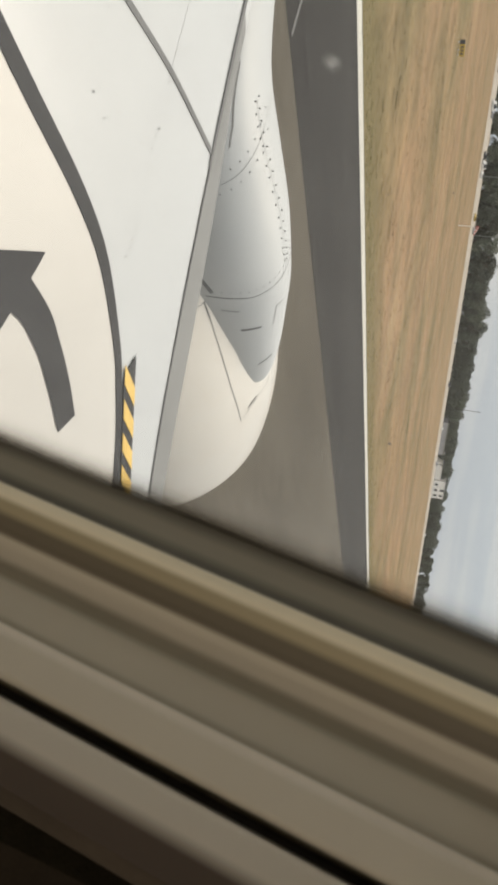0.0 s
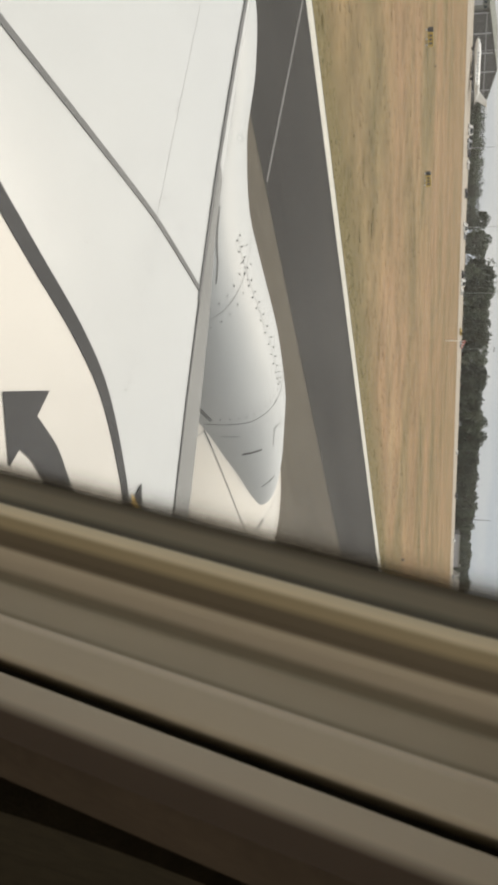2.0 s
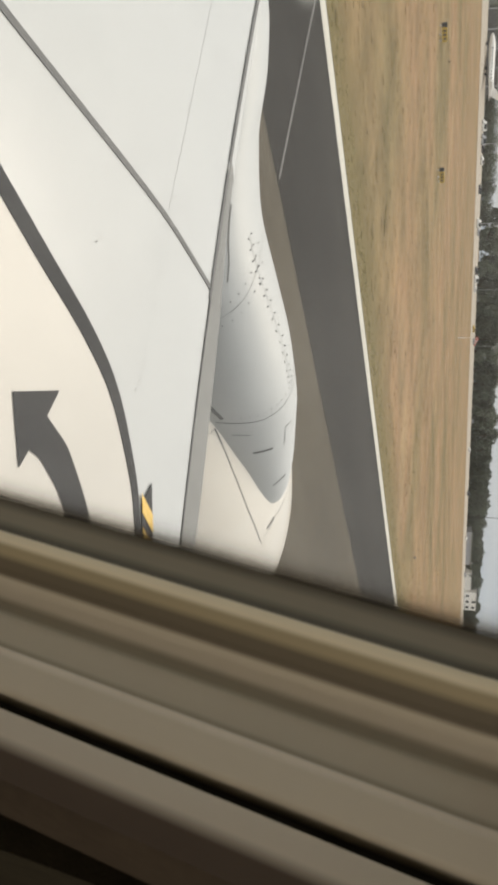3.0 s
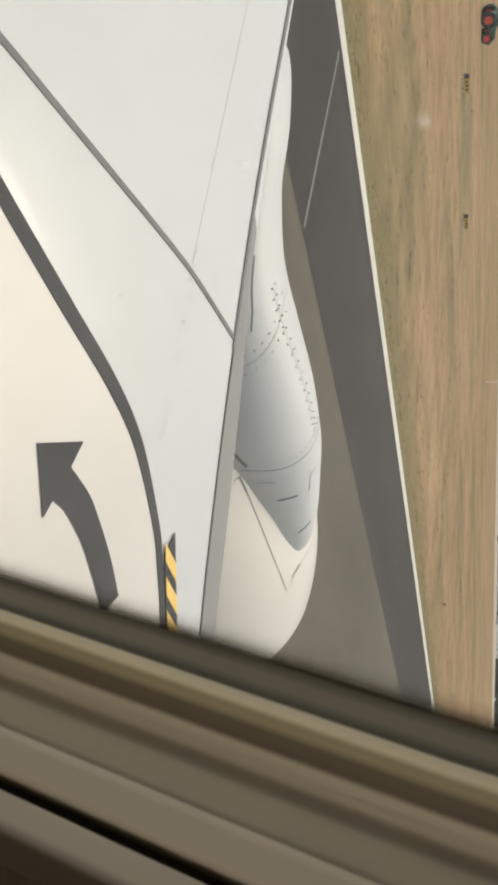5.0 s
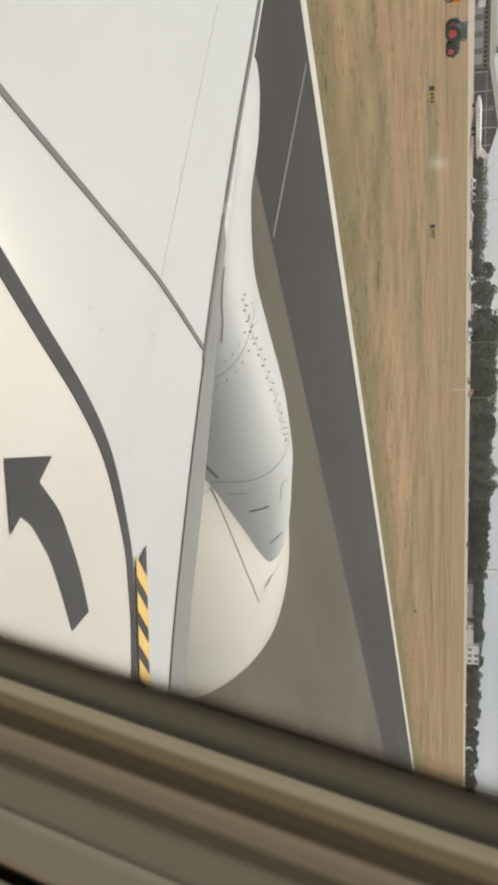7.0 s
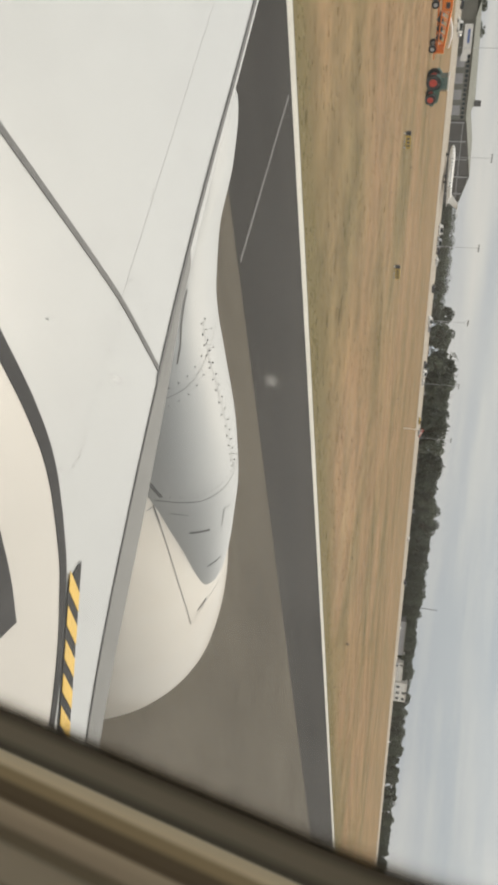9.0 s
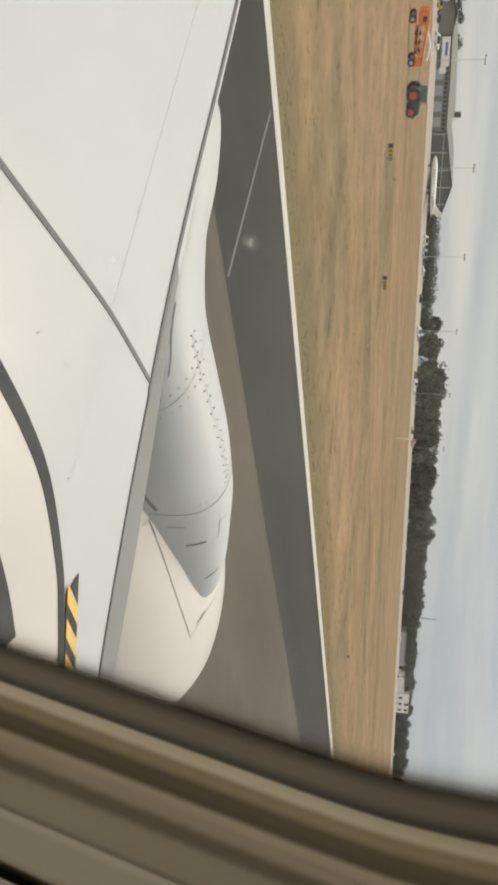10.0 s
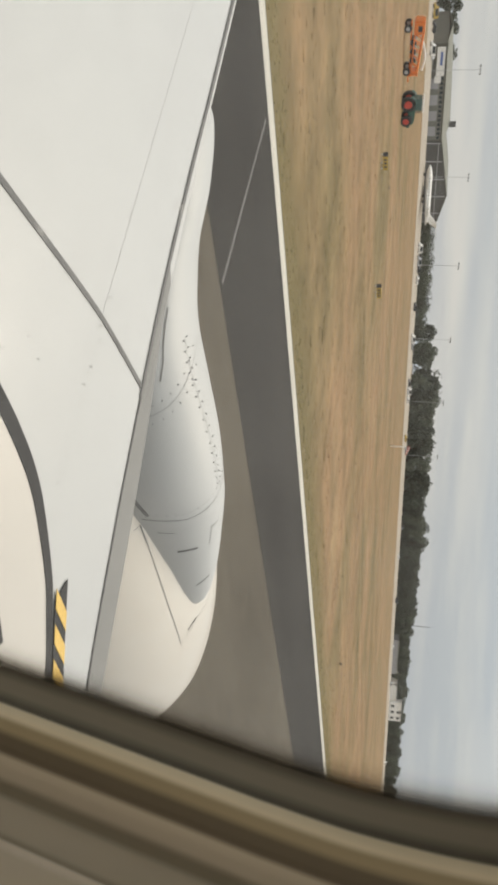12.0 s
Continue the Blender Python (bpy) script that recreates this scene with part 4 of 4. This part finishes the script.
def build_hangar(x, y):
    h = thing("hangar", "long low hangar with a grey-green roof and dark open end", "hangar", (x, y, BANK))
    h.scale = (1.87, 1.87, 1.6)
    w = slab("wall", h, (0, 23, 0, 16, 0, 3.9), M["hangar_wall"], "grey-green clad side wall")
    bm = bmesh.new()
    rows = [[(px, -0.5, ze - 0.15), (px, -0.5, ze), (px, 8, zt), (px, 16.5, ze), (px, 16.5, ze - 0.15), (px, 8, zt - 0.2)] for px, ze, zt in ((-0.5, 3.7, 4.8), (8, 3.9, 5.4), (23.2, 4.0, 6.1))]
    loft(bm, rows, closed=True, cap=True)
    part("roof", bm, M["roof_green"], h, "weathered grey-green sheet roof")
    # the taller open-ended bay
    bm = bmesh.new()
    prof = [(23.0, 0), (45.4, 0), (45.4, 4.2), (37.5, 6.5), (23.0, 4.0)]
    loft(bm, [[(px, py, pz) for px, pz in prof] for py in (-0.2, 16.0)], closed=True, cap=True)
    front = part("hangar_front", bm, M["shed_dark"], h, "dark brown hangar front")
    bm = bmesh.new()
    prof = [(22.8, 4.0), (37.5, 6.55), (45.8, 4.15), (45.8, 4.35), (37.5, 6.8), (22.8, 4.2)]
    loft(bm, [[(px, py, pz) for px, pz in prof] for py in (-0.5, 16.4)], closed=True, cap=True)
    part("roof", bm, M["roof_green"], h, "shallow gabled grey-green roof")
    for px, pz in ((23.4, 3.8), (28.2, 4.7), (33.0, 5.5), (37.8, 6.2), (42.6, 4.9)):
        slab("door_post", front, (px, px + 0.25, -0.4, -0.2, 0, pz), M["grey_clad"])
    slab("door_rail", front, (23.4, 45, -0.36, -0.2, 3.3, 3.5), M["grey_clad"])
    for k in range(14):
        slab("window", w, (7.6 + 1.1 * k, 8.3 + 1.1 * k, -0.07, 0.0, 2.5, 3.3), M["dark_glass"])
    for k in range(4):
        slab("hangar_door", w, (8.0 + 3.8 * k, 10.4 + 3.8 * k, -0.08, 0.0, 0, 2.1), M["grey_clad"])
    s = slab("sign_board", h, (0.6, 7.0, -0.9, -0.7, 1.2, 3.3), M["plain_white"], "white sign board with a blue band")
    slab("sign_band", s, (1.6, 4.6, -0.94, -0.9, 2.1, 2.7), M["blue"])
    slab("notice_board", h, (7.3, 8.8, -0.5, -0.3, 0.9, 2.6), M["plain_white"], "small white board")
    rc = slab("roof_cabin", h, (22.4, 23.4, 7, 8.0, 5.6, 7.6), M["shed_dark"], "dark roof cabin")
    slab("cabin_cap", rc, (22.3, 23.5, 6.9, 8.1, 7.6, 7.72), M["grey_clad"])


build_hangar(155, 351)


def build_terminal(x, y):
    t = thing("terminal_building", "long grey airport terminal with a dark glazed ground floor", "building", (x, y, BANK))
    t.scale = (1.87, 1.87, 1.87)
    g = slab("ground_floor", t, (-110, 0, 0, 20, 0, 2.6), M["shed_dark"], "dark recessed ground floor")
    slab("upper_wall", t, (-112, 0, -1.0, 20, 3.9, 6.2), M["grey_clad"], "plain grey clad upper wall")
    top = slab("upper_wall", t, (-112, -13, -0.6, 20, 6.2, 8.6), M["grey_clad"], "set-back grey clad roof storey")
    band = slab("glazing", t, (-111, -0.3, -0.4, 19, 2.6, 3.9), M["dark_glass"], "dark glazed band")
    for k in range(74):
        slab("mullion", band, (-110.5 + 1.5 * k, -110.42 + 1.5 * k, -0.5, -0.4, 2.6, 3.9), M["steel"])
    for k in range(27):
        slab("column", g, (-108 + 4 * k, -107.75 + 4 * k, -0.9, -0.65, 0, 3.9), M["grey_clad"])
    slab("canopy", t, (-108, -16, -2.6, -1.0, 2.45, 2.6), M["grey_clad"], "thin grey canopy over the ground floor")
    slab("teal_pane", band, (-34, -27, -0.55, -0.42, 2.5, 3.9), M["teal_glass"], "teal glazed pane")
    b = slab("glass_bay", t, (-56, -40, -3.0, -1.0, 0, 7.4), M["teal_glass"], "projecting teal glass stair bay")
    for k in range(17):
        slab("bay_mullion", b, (-56 + k, -55.92 + k, -3.08, -3.0, 0, 7.4), M["dark_glass"])
    for k in range(9):
        slab("bay_rail", b, (-56, -40, -3.07, -3.0, 0.8 + 0.8 * k, 0.88 + 0.8 * k), M["dark_glass"])
    slab("roof_edge", top, (-112, -13, -0.9, -0.6, 8.5, 8.8), M["pale_clad"], "pale roof edge")
    for px in (-60, -42, -25):
        slab("roof_unit", top, (px, px + 3, 6, 9, 8.6, 9.6), M["pale_clad"], "pale roof ventilation unit")
    a = slab("annex", t, (0, 9, 2, 14, 0, 3.3), M["pale_clad"], "low pale annex")
    for px in (1, 5):
        slab("annex_window", a, (px, px + 2.6, 1.9, 2.0, 1.2, 2.4), M["dark_glass"])
    slab("annex_roof", a, (-0.2, 9.3, 1.7, 14.2, 3.3, 3.5), M["grey_clad"])


build_terminal(112, 351)


def build_mast(x, y, h):
    m = thing("light_mast", "tall thin steel floodlight mast with a cross head", "mast", (x, y, BANK), "floodlight masts")
    bm = bmesh.new()
    tube(bm, (0, 0, 0), (0, 0, h), 0.13, 0.08, 8)
    part("pole", bm, M["steel"], m)
    bm = bmesh.new()
    block(bm, -2.0, 2.0, -0.1, 0.1, h - 0.15, h + 0.1)
    head = part("cross_arm", bm, M["steel"], m)
    for k in (-1.7, 0, 1.7):
        slab("floodlight", head, (k - 0.34, k + 0.34, -0.45, 0.2, h - 0.5, h + 0.25), M["car_grey"])


for mx in (115, 164, 213, 262, 311, 360, 409):
    build_mast(mx, 346, 19.6)
bmx = thing("radio_mast", "tall dark radio mast behind the trees", "mast", (643, 356, BANK))
bm = bmesh.new()
tube(bm, (0, 0, 0), (0, 0, 29), 0.45, 0.18, 8)
part("pole", bm, M["car_dark"], bmx)
for k in range(5):
    slab("cross_bar", bmx, (-1.0 + 0.12 * k, 1.0 - 0.12 * k, -0.1, 0.1, 12 + 3.6 * k, 12.25 + 3.6 * k), M["car_dark"])


def build_jet(x, y):
    j = thing("parked_jet", "white parked jet aircraft with a swept tail", "aircraft", (x, y, bank_z(y)))
    j.scale = (1.9, 1.9, 1.9)
    bm = bmesh.new()
    rows = []
    for k in range(25):
        t = k / 24
        r = 0.68 * min(1, (t / 0.16) ** 0.5 if t < 0.16 else 1, ((1 - t) / 0.4) ** 0.7 if t > 0.6 else 1) + 0.02
        z = 1.42 + 0.35 * max(0, t - 0.6)
        rows.append([(-8 + 16 * t, r * math.cos(2 * math.pi * i / 20), z + r * math.sin(2 * math.pi * i / 20)) for i in range(20)])
    loft(bm, rows, closed=True, cap=True)
    f = part("fuselage", bm, M["plain_white"], j, smooth=True)
    def fin(name, pts, a, b):
        bm = bmesh.new()
        loft(bm, [[Vector(p) + Vector(a) for p in pts], [Vector(p) + Vector(b) for p in pts]], closed=True, cap=True)
        return part(name, bm, M["plain_white"], j)
    fin("tail_fin", [(4.6, 0, 1.85), (7.5, 0, 1.75), (9.2, 0, 3.9), (7.7, 0, 3.9)], (0, -0.08, 0), (0, 0.08, 0))
    fin("tailplane", [(8.7, -2.4, 3.8), (9.6, -2.4, 3.8), (9.1, 0, 3.8), (9.6, 2.4, 3.8), (8.7, 2.4, 3.8), (7.7, 0, 3.8)], (0, 0, 0), (0, 0, 0.12))
    fin("wing", [(2.4, -7, 1.2), (3.6, -7, 1.2), (2.2, 0, 0.9), (3.6, 7, 1.2), (2.4, 7, 1.2), (-2.4, 0, 0.9)], (0, 0, 0), (0, 0, 0.16))
    for s in (-1, 1):
        bm = bmesh.new()
        tube(bm, (2.8, 1.02 * s, 1.8), (5.2, 1.02 * s, 1.8), 0.36, 0.28, 16)
        part("engine", bm, M["plain_white"], j)
    for k in range(9):
        slab("cabin_window", f, (-5 + 0.9 * k, -4.65 + 0.9 * k, -0.70, -0.62, 1.48, 1.70), M["dark_glass"])
    for px, py in ((-5.5, 0), (1.0, -1.2), (1.0, 1.2)):
        bm = bmesh.new()
        tube(bm, (px, py - 0.12, 0.36), (px, py + 0.12, 0.36), 0.36, sides=16)
        w = part("wheel", bm, M["rubber"], j)
        bm = bmesh.new()
        tube(bm, (px, py, 0.36), (px, py, 1.05), 0.07)
        part("leg", bm, M["steel"], w)


build_jet(216, 336)


def build_car(place, paint, turn, van=False):
    label = {"plain_white": "white", "car_dark": "dark", "car_grey": "silver", "sign_yellow": "yellow"}[paint]
    c = thing("parked_van" if van else "parked_car", f"{label} parked {'van' if van else 'car'} beside the gravel road", "van" if van else "car", place, "vehicles along the gravel road", turn=turn)
    L, H = (5.2, 2.2) if van else (4.4, 1.5)
    bm = bmesh.new()
    prof = [(-L / 2, 0.35), (-L / 2, 0.95), (-L / 2 + 0.9, 1.0), (-L / 2 + 1.5, H), (L / 2 - (0.1 if van else 0.9), H), (L / 2, 1.0), (L / 2, 0.35)]
    loft(bm, [[(px, s * 0.86, pz) for px, pz in prof] for s in (-1, 1)], closed=True, cap=True)
    b = part("body", bm, M[paint], c)
    for s in (-1, 1):
        slab("side_window", b, (-L / 2 + 1.45, L / 2 - 1.0, s * 0.865 - 0.02, s * 0.865 + 0.02, 1.02, H - 0.12), M["dark_glass"])
        for px in (-L / 2 + 0.85, L / 2 - 0.85):
            bm = bmesh.new()
            tube(bm, (px, s * 0.68, 0.33), (px, s * 0.88, 0.33), 0.33, sides=16)
            part("wheel", bm, M["rubber"], c)


for cx, cy, paint, turn, van in ((119, 331, "car_dark", 0, False), (124, 329, "plain_white", 3, True), (129, 333, "car_grey", 0, False), (134, 330, "sign_yellow", 4, True), (141, 333, "car_dark", 0, False),
                                 (147, 328, "plain_white", 0, True), (153, 335, "car_grey", 90, False), (243, 334, "plain_white", 0, True), (249, 332, "car_grey", 3, True), (256, 335, "car_dark", 0, False),
                                 (262, 334, "plain_white", 0, False), (273, 327, "car_dark", 0, False), (292, 325, "plain_white", 2, True), (301, 329, "car_grey", 0, False), (322, 323, "car_dark", 0, False),
                                 (327, 322, "plain_white", 4, True), (334, 322, "plain_white", 0, False), (366, 322, "sign_yellow", 0, False), (385, 329, "car_grey", 0, False), (498, 328, "plain_white", 0, False),
                                 (560, 330, "car_dark", 0, True), (640, 333, "plain_white", 5, False), (705, 331, "car_grey", 0, True), (900, 333, "plain_white", 0, True)):
    build_car((cx, cy, bank_z(cy)), paint, turn, van)


def build_house(x, y):
    h = thing("white_house", "white two-storey house with dark windows", "house", (x, y, BANK))
    h.scale = (2.0, 2.0, 1.9)
    w = slab("wall", h, (0, 22, 0, 9, 0, 6.2), M["plain_white"])
    slab("wall", h, (-20, 0, 1, 9, 0, 3.2), M["plain_white"], "low white wing")
    slab("roof", h, (-0.4, 22.4, -0.4, 9.4, 6.2, 6.5), M["grey_clad"])
    slab("roof", h, (-20.4, 0, 0.6, 9.4, 3.2, 3.45), M["grey_clad"])
    for px, pz in ((3, 1.0), (10, 1.0), (17, 1.0), (10, 4.0), (17, 4.0)):
        win = slab("window", w, (px, px + 2.4, -0.1, 0.0, pz, pz + 1.6), M["dark_glass"])
        slab("sill", win, (px - 0.1, px + 2.5, -0.2, 0.0, pz - 0.12, pz), M["pale_clad"])


build_house(788, 351)
shed = thing("low_shed", "long low grey shed among the trees", "shed", (662, 351, BANK))
shed.scale = (1.9, 1.9, 1.9)
slab("wall", shed, (0, 34, 0, 6, 0, 2.4), M["grey_clad"])
slab("roof", shed, (-0.5, 34.5, -0.5, 6.5, 2.4, 2.8), M["roof_green"])


# ---- vehicles and marks on the grass ----
def wheel(parent, x, y, r, w, hub="steel"):
    bm = bmesh.new()
    tube(bm, (x, y - w / 2, r), (x, y + w / 2, r), r, sides=24)
    ty = part("wheel", bm, M["rubber"], parent)
    bm = bmesh.new()
    tube(bm, (x, y - w / 2 - 0.03, r), (x, y + w / 2 + 0.03, r), r * 0.55, sides=20)
    part("hub", bm, M[hub], ty)


def build_tractor(x, y, turn):
    t = thing("tractor", "dark green farm tractor with red wheel hubs", "tractor", (x, y, 0), turn=turn)
    bm = bmesh.new()
    prof = [(-0.4, 0.95), (-0.4, 1.8), (0.6, 1.85), (2.0, 1.7), (2.35, 1.45), (2.35, 0.9)]
    loft(bm, [[(px, s, pz) for px, pz in prof] for s in (-0.42, 0.42)], closed=True, cap=True)
    b = part("hood", bm, M["green"], t)
    for k in range(4):
        slab("grille", b, (1.1 + 0.25 * k, 1.25 + 0.25 * k, -0.44, -0.42, 1.1, 1.5), M["car_dark"])
    cab = slab("cab", t, (-1.25, 0.25, -0.68, 0.68, 1.55, 2.7), M["teal_glass"], "dark glazed cab", bevel=0.05)
    for px in (-1.25, -0.5, 0.2):
        for s in (-0.72, 0.66):
            slab("cab_post", cab, (px, px + 0.09, s, s + 0.06, 1.5, 2.72), M["green"])
    slab("cab_roof", cab, (-1.4, 0.4, -0.8, 0.8, 2.7, 2.9), M["plain_white"], "white cab roof", bevel=0.05)
    slab("exhaust", b, (0.9, 1.0, 0.3, 0.4, 1.75, 2.6), M["car_dark"])
    slab("front_weight", b, (2.35, 2.8, -0.4, 0.4, 0.7, 1.15), M["green"], bevel=0.05)
    for s in (-1, 1):
        wheel(t, -0.75, s * 0.95, 0.92, 0.5, "red")
        wheel(t, 1.6, s * 0.85, 0.70, 0.4, "red")
        bm = bmesh.new()
        arc = [(-0.75 + r * math.cos(math.radians(a)), 0.92 + r * math.sin(math.radians(a))) for r, angles in ((1.02, range(20, 161, 20)), (1.08, range(160, 19, -20))) for a in angles]
        loft(bm, [[(px, s * 0.95 + w, pz) for px, pz in arc] for w in (-0.26, 0.26)], closed=True, cap=True)
        part("mudguard", bm, M["green"], t)


def build_truck(x, y, turn):
    t = thing("orange_truck", "orange tipper truck with a large rounded body", "truck", (x, y, 0), turn=turn)
    slab("chassis", t, (-3.2, 3.2, -0.5, 0.5, 0.7, 1.0), M["car_dark"])
    cab = slab("cab", t, (1.3, 3.3, -1.15, 1.15, 0.8, 2.5), M["orange"], bevel=0.15)
    slab("windscreen", cab, (3.28, 3.34, -0.95, 0.95, 1.5, 2.3), M["dark_glass"])
    for s in (-1, 1):
        slab("cab_window", cab, (1.8, 3.0, s * 1.15 - 0.03, s * 1.15 + 0.03, 1.4, 2.25), M["dark_glass"])
        slab("mirror", cab, (3.1, 3.2, s * 1.3 - 0.1, s * 1.3 + 0.1, 1.7, 2.2), M["car_dark"])
    bm = bmesh.new()
    prof = [(-3.4, 1.5), (-3.4, 2.8), (-3.0, 3.2), (-0.2, 3.2), (0.7, 2.95), (0.6, 2.6), (-1.6, 1.3)]
    loft(bm, [[(px, s, pz) for px, pz in prof] for s in (-1.2, 1.2)], closed=True, cap=True)
    bmesh.ops.bevel(bm, geom=list(bm.edges), offset=0.08, segments=2, affect="EDGES")
    part("hopper", bm, M["orange"], t, "bright orange hopper body")
    slab("engine_bay", t, (-0.9, 1.2, -1.0, 1.0, 1.0, 2.3), M["car_dark"], bevel=0.06)
    for px in (-2.5, -1.3, 2.4):
        for s in (-1, 1):
            wheel(t, px, s * 0.95, 0.5, 0.4)


def build_mower(x, y, turn):
    t = thing("orange_trailer", "orange towed harvesting trailer with a white hose arm", "trailer", (x, y, 0), turn=turn)
    f = slab("frame", t, (-3.2, 3.4, -0.5, 0.5, 0.75, 0.95), M["orange"])
    h = slab("hopper", t, (-3.5, -1.9, -1.05, 1.05, 1.2, 2.5), M["orange"], bevel=0.15)
    slab("hopper_window", h, (-3.0, -2.3, -1.08, -1.05, 1.7, 2.2), M["car_dark"])
    for s in (-1, 1):
        bm = bmesh.new()
        tube(bm, (-2.0, s * 0.95, 2.35), (3.1, s * 0.7, 1.75), 0.13, sides=8)
        tube(bm, (-2.0, s * 0.95, 1.3), (3.1, s * 0.7, 1.0), 0.08, sides=8)
        side = part("side_beam", bm, M["orange"], t)
        for k in range(5):
            px = -1.4 + 0.95 * k
            bm = bmesh.new()
            tube(bm, (px, s * 0.88, 1.15), (px + 0.6, s * 0.84, 2.15 - 0.1 * k), 0.07, sides=8)
            part("brace", bm, M["orange"], side)
    for k in range(3):
        bm = bmesh.new()
        tube(bm, (-0.9 + 1.1 * k, -0.8, 1.15), (-0.9 + 1.1 * k, 0.8, 1.15), 0.38, sides=16)
        part("drum", bm, M["car_dark"], t, "dark pick-up drum")
    bm = bmesh.new()
    for k in range(10):
        a, b = (-0.9 + 0.36 * k, -0.3, 2.3 + 0.35 * math.sin(k / 10 * 3.1)), (-0.9 + 0.36 * (k + 1), -0.3, 2.3 + 0.35 * math.sin((k + 1) / 10 * 3.1))
        tube(bm, a, b, 0.14, sides=10)
    part("hose", bm, M["plain_white"], t, "white arched hose")
    slab("drawbar", f, (3.4, 4.3, -0.1, 0.1, 0.6, 0.75), M["orange"])
    slab("rack", f, (2.9, 3.1, -1.1, 1.1, 0.9, 1.9), M["orange"])
    for px in (-2.7, 2.6):
        for s in (-1, 1):
            wheel(t, px, s * 0.95, 0.45, 0.35)


build_truck(34, 110.1, -2)
build_mower(48.4, 108.2, -2)
build_tractor(55.9, 107.7, -2)

ws = thing("windsock", "red and white striped windsock on a pale post", "windsock", (140.9, 121.4, 0))
bm = bmesh.new()
tube(bm, (0, 0, -0.2), (0, 0, 4.2), 0.07, 0.05, 8)
part("post", bm, M["plain_white"], ws)
for k in range(5):
    bm = bmesh.new()
    tube(bm, (0.1 + 0.45 * k, 0, 4.0 - 0.10 * k), (0.55 + 0.45 * k, 0, 3.9 - 0.10 * k), 0.36 - 0.04 * k, 0.32 - 0.04 * k, 16, cap=False)
    part("sock_band", bm, M["red" if k % 2 == 0 else "plain_white"], ws, "red cloth band" if k % 2 == 0 else "white cloth band")

def build_sign(x, y, turn):
    sg = thing("guidance_sign", "small yellow and black guidance sign on short legs", "sign", (x, y, 0), "guidance signs on the grass", turn=turn)
    face = slab("board", sg, (-0.75, 0.75, -0.06, 0.06, 0.2, 0.62), M["sign_yellow"], bevel=0.015)
    slab("end_board", sg, (-1.15, -0.77, -0.06, 0.06, 0.2, 0.62), M["car_dark"], "black end panel")
    for k in range(3):
        slab("letter_bar", face, (-0.5 + 0.4 * k, -0.3 + 0.4 * k, -0.07, -0.06, 0.3, 0.52), M["car_dark"])
    for k in (-0.95, 0, 0.6):
        slab("leg", sg, (k - 0.03, k + 0.03, -0.03, 0.03, -0.1, 0.2), M["steel"])


build_sign(40.3, 67.6, 11)
build_sign(51, 62.9, 11)


def build_marker(x, y):
    m = thing("marker_light", "small dark edge light on a short stem", "light fitting", (x, y, 0), "edge lights on the grass")
    bm = bmesh.new()
    tube(bm, (0, 0, -0.1), (0, 0, 0.12), 0.10, 0.07, 10)
    part("stem", bm, M["car_dark"], m)
    bm = bmesh.new()
    tube(bm, (0, 0, 0.11), (0, 0, 0.20), 0.10, 0.06, 12)
    part("lamp", bm, M["shed_dark"], m)


for mx, my in ((51.2, 80.9), (91.5, 84.4), (62, 30.2)):
    build_marker(mx, my)

ln = box_sheet("lead_line", -0.05, 0.05, -3.05, 3.05, 0.0, 0.027, M["road"], "faint pale line across the dark asphalt", "marking")
ln.matrix_world = pose(11.1, 17.15, 0.0, 0, 0, 5)


# ---- grass tufts ----
def tussocks(name, count, x0, x1, y0, y1, near, high, wide, material, label, seed):
    """Tufts of uncut grass: pointed cushions, each with an uneven foot and a leaning top."""
    r = np.random.default_rng(seed)
    verts, faces = [], []
    for k in range(count):
        y = y0 + (y1 - y0) * r.random() ** near
        x = x0 + (x1 - x0) * r.random()
        g = ground_z(x, y) - 0.02
        size, tall = wide * (0.5 + r.random() ** 2), high * (0.35 + 0.9 * r.random() ** 1.5)
        n = len(verts)
        for ring_z, share in ((0.0, 1.0), (0.65, 0.7)):
            for j in range(6):
                a = j / 6 * 6.2832 + 0.5 * r.random()
                q = size * share * (0.65 + 0.7 * r.random())
                verts.append((x + q * 1.2 * math.cos(a), y + q * math.sin(a), g + tall * ring_z * (0.75 + 0.5 * r.random())))
        verts.append((x + size * (r.random() - 0.5), y + size * (r.random() - 0.5), g + tall))
        faces += [(n + j, n + (j + 1) % 6, n + 6 + (j + 1) % 6, n + 6 + j) for j in range(6)]
        faces += [(n + 12, n + 6 + j, n + 6 + (j + 1) % 6) for j in range(6)]
    data = bpy.data.meshes.new(name)
    data.from_pydata(verts, [], faces)
    for p in data.polygons:
        p.use_smooth = True
    data.materials.append(material)
    tagged(new(name, data), label, "grass", kind="stuff")


tussocks("dry_grass", 52000, 0, 170, 22.4, 170, 1.6, 0.046, 0.30, M["tuft"], "tufts of dry brown grass on the airfield", 3)
tussocks("verge_grass", 3000, 2, 80, 21.5, 23.4, 1.0, 0.05, 0.11, M["blade_green"], "olive green grass along the runway edge", 4)
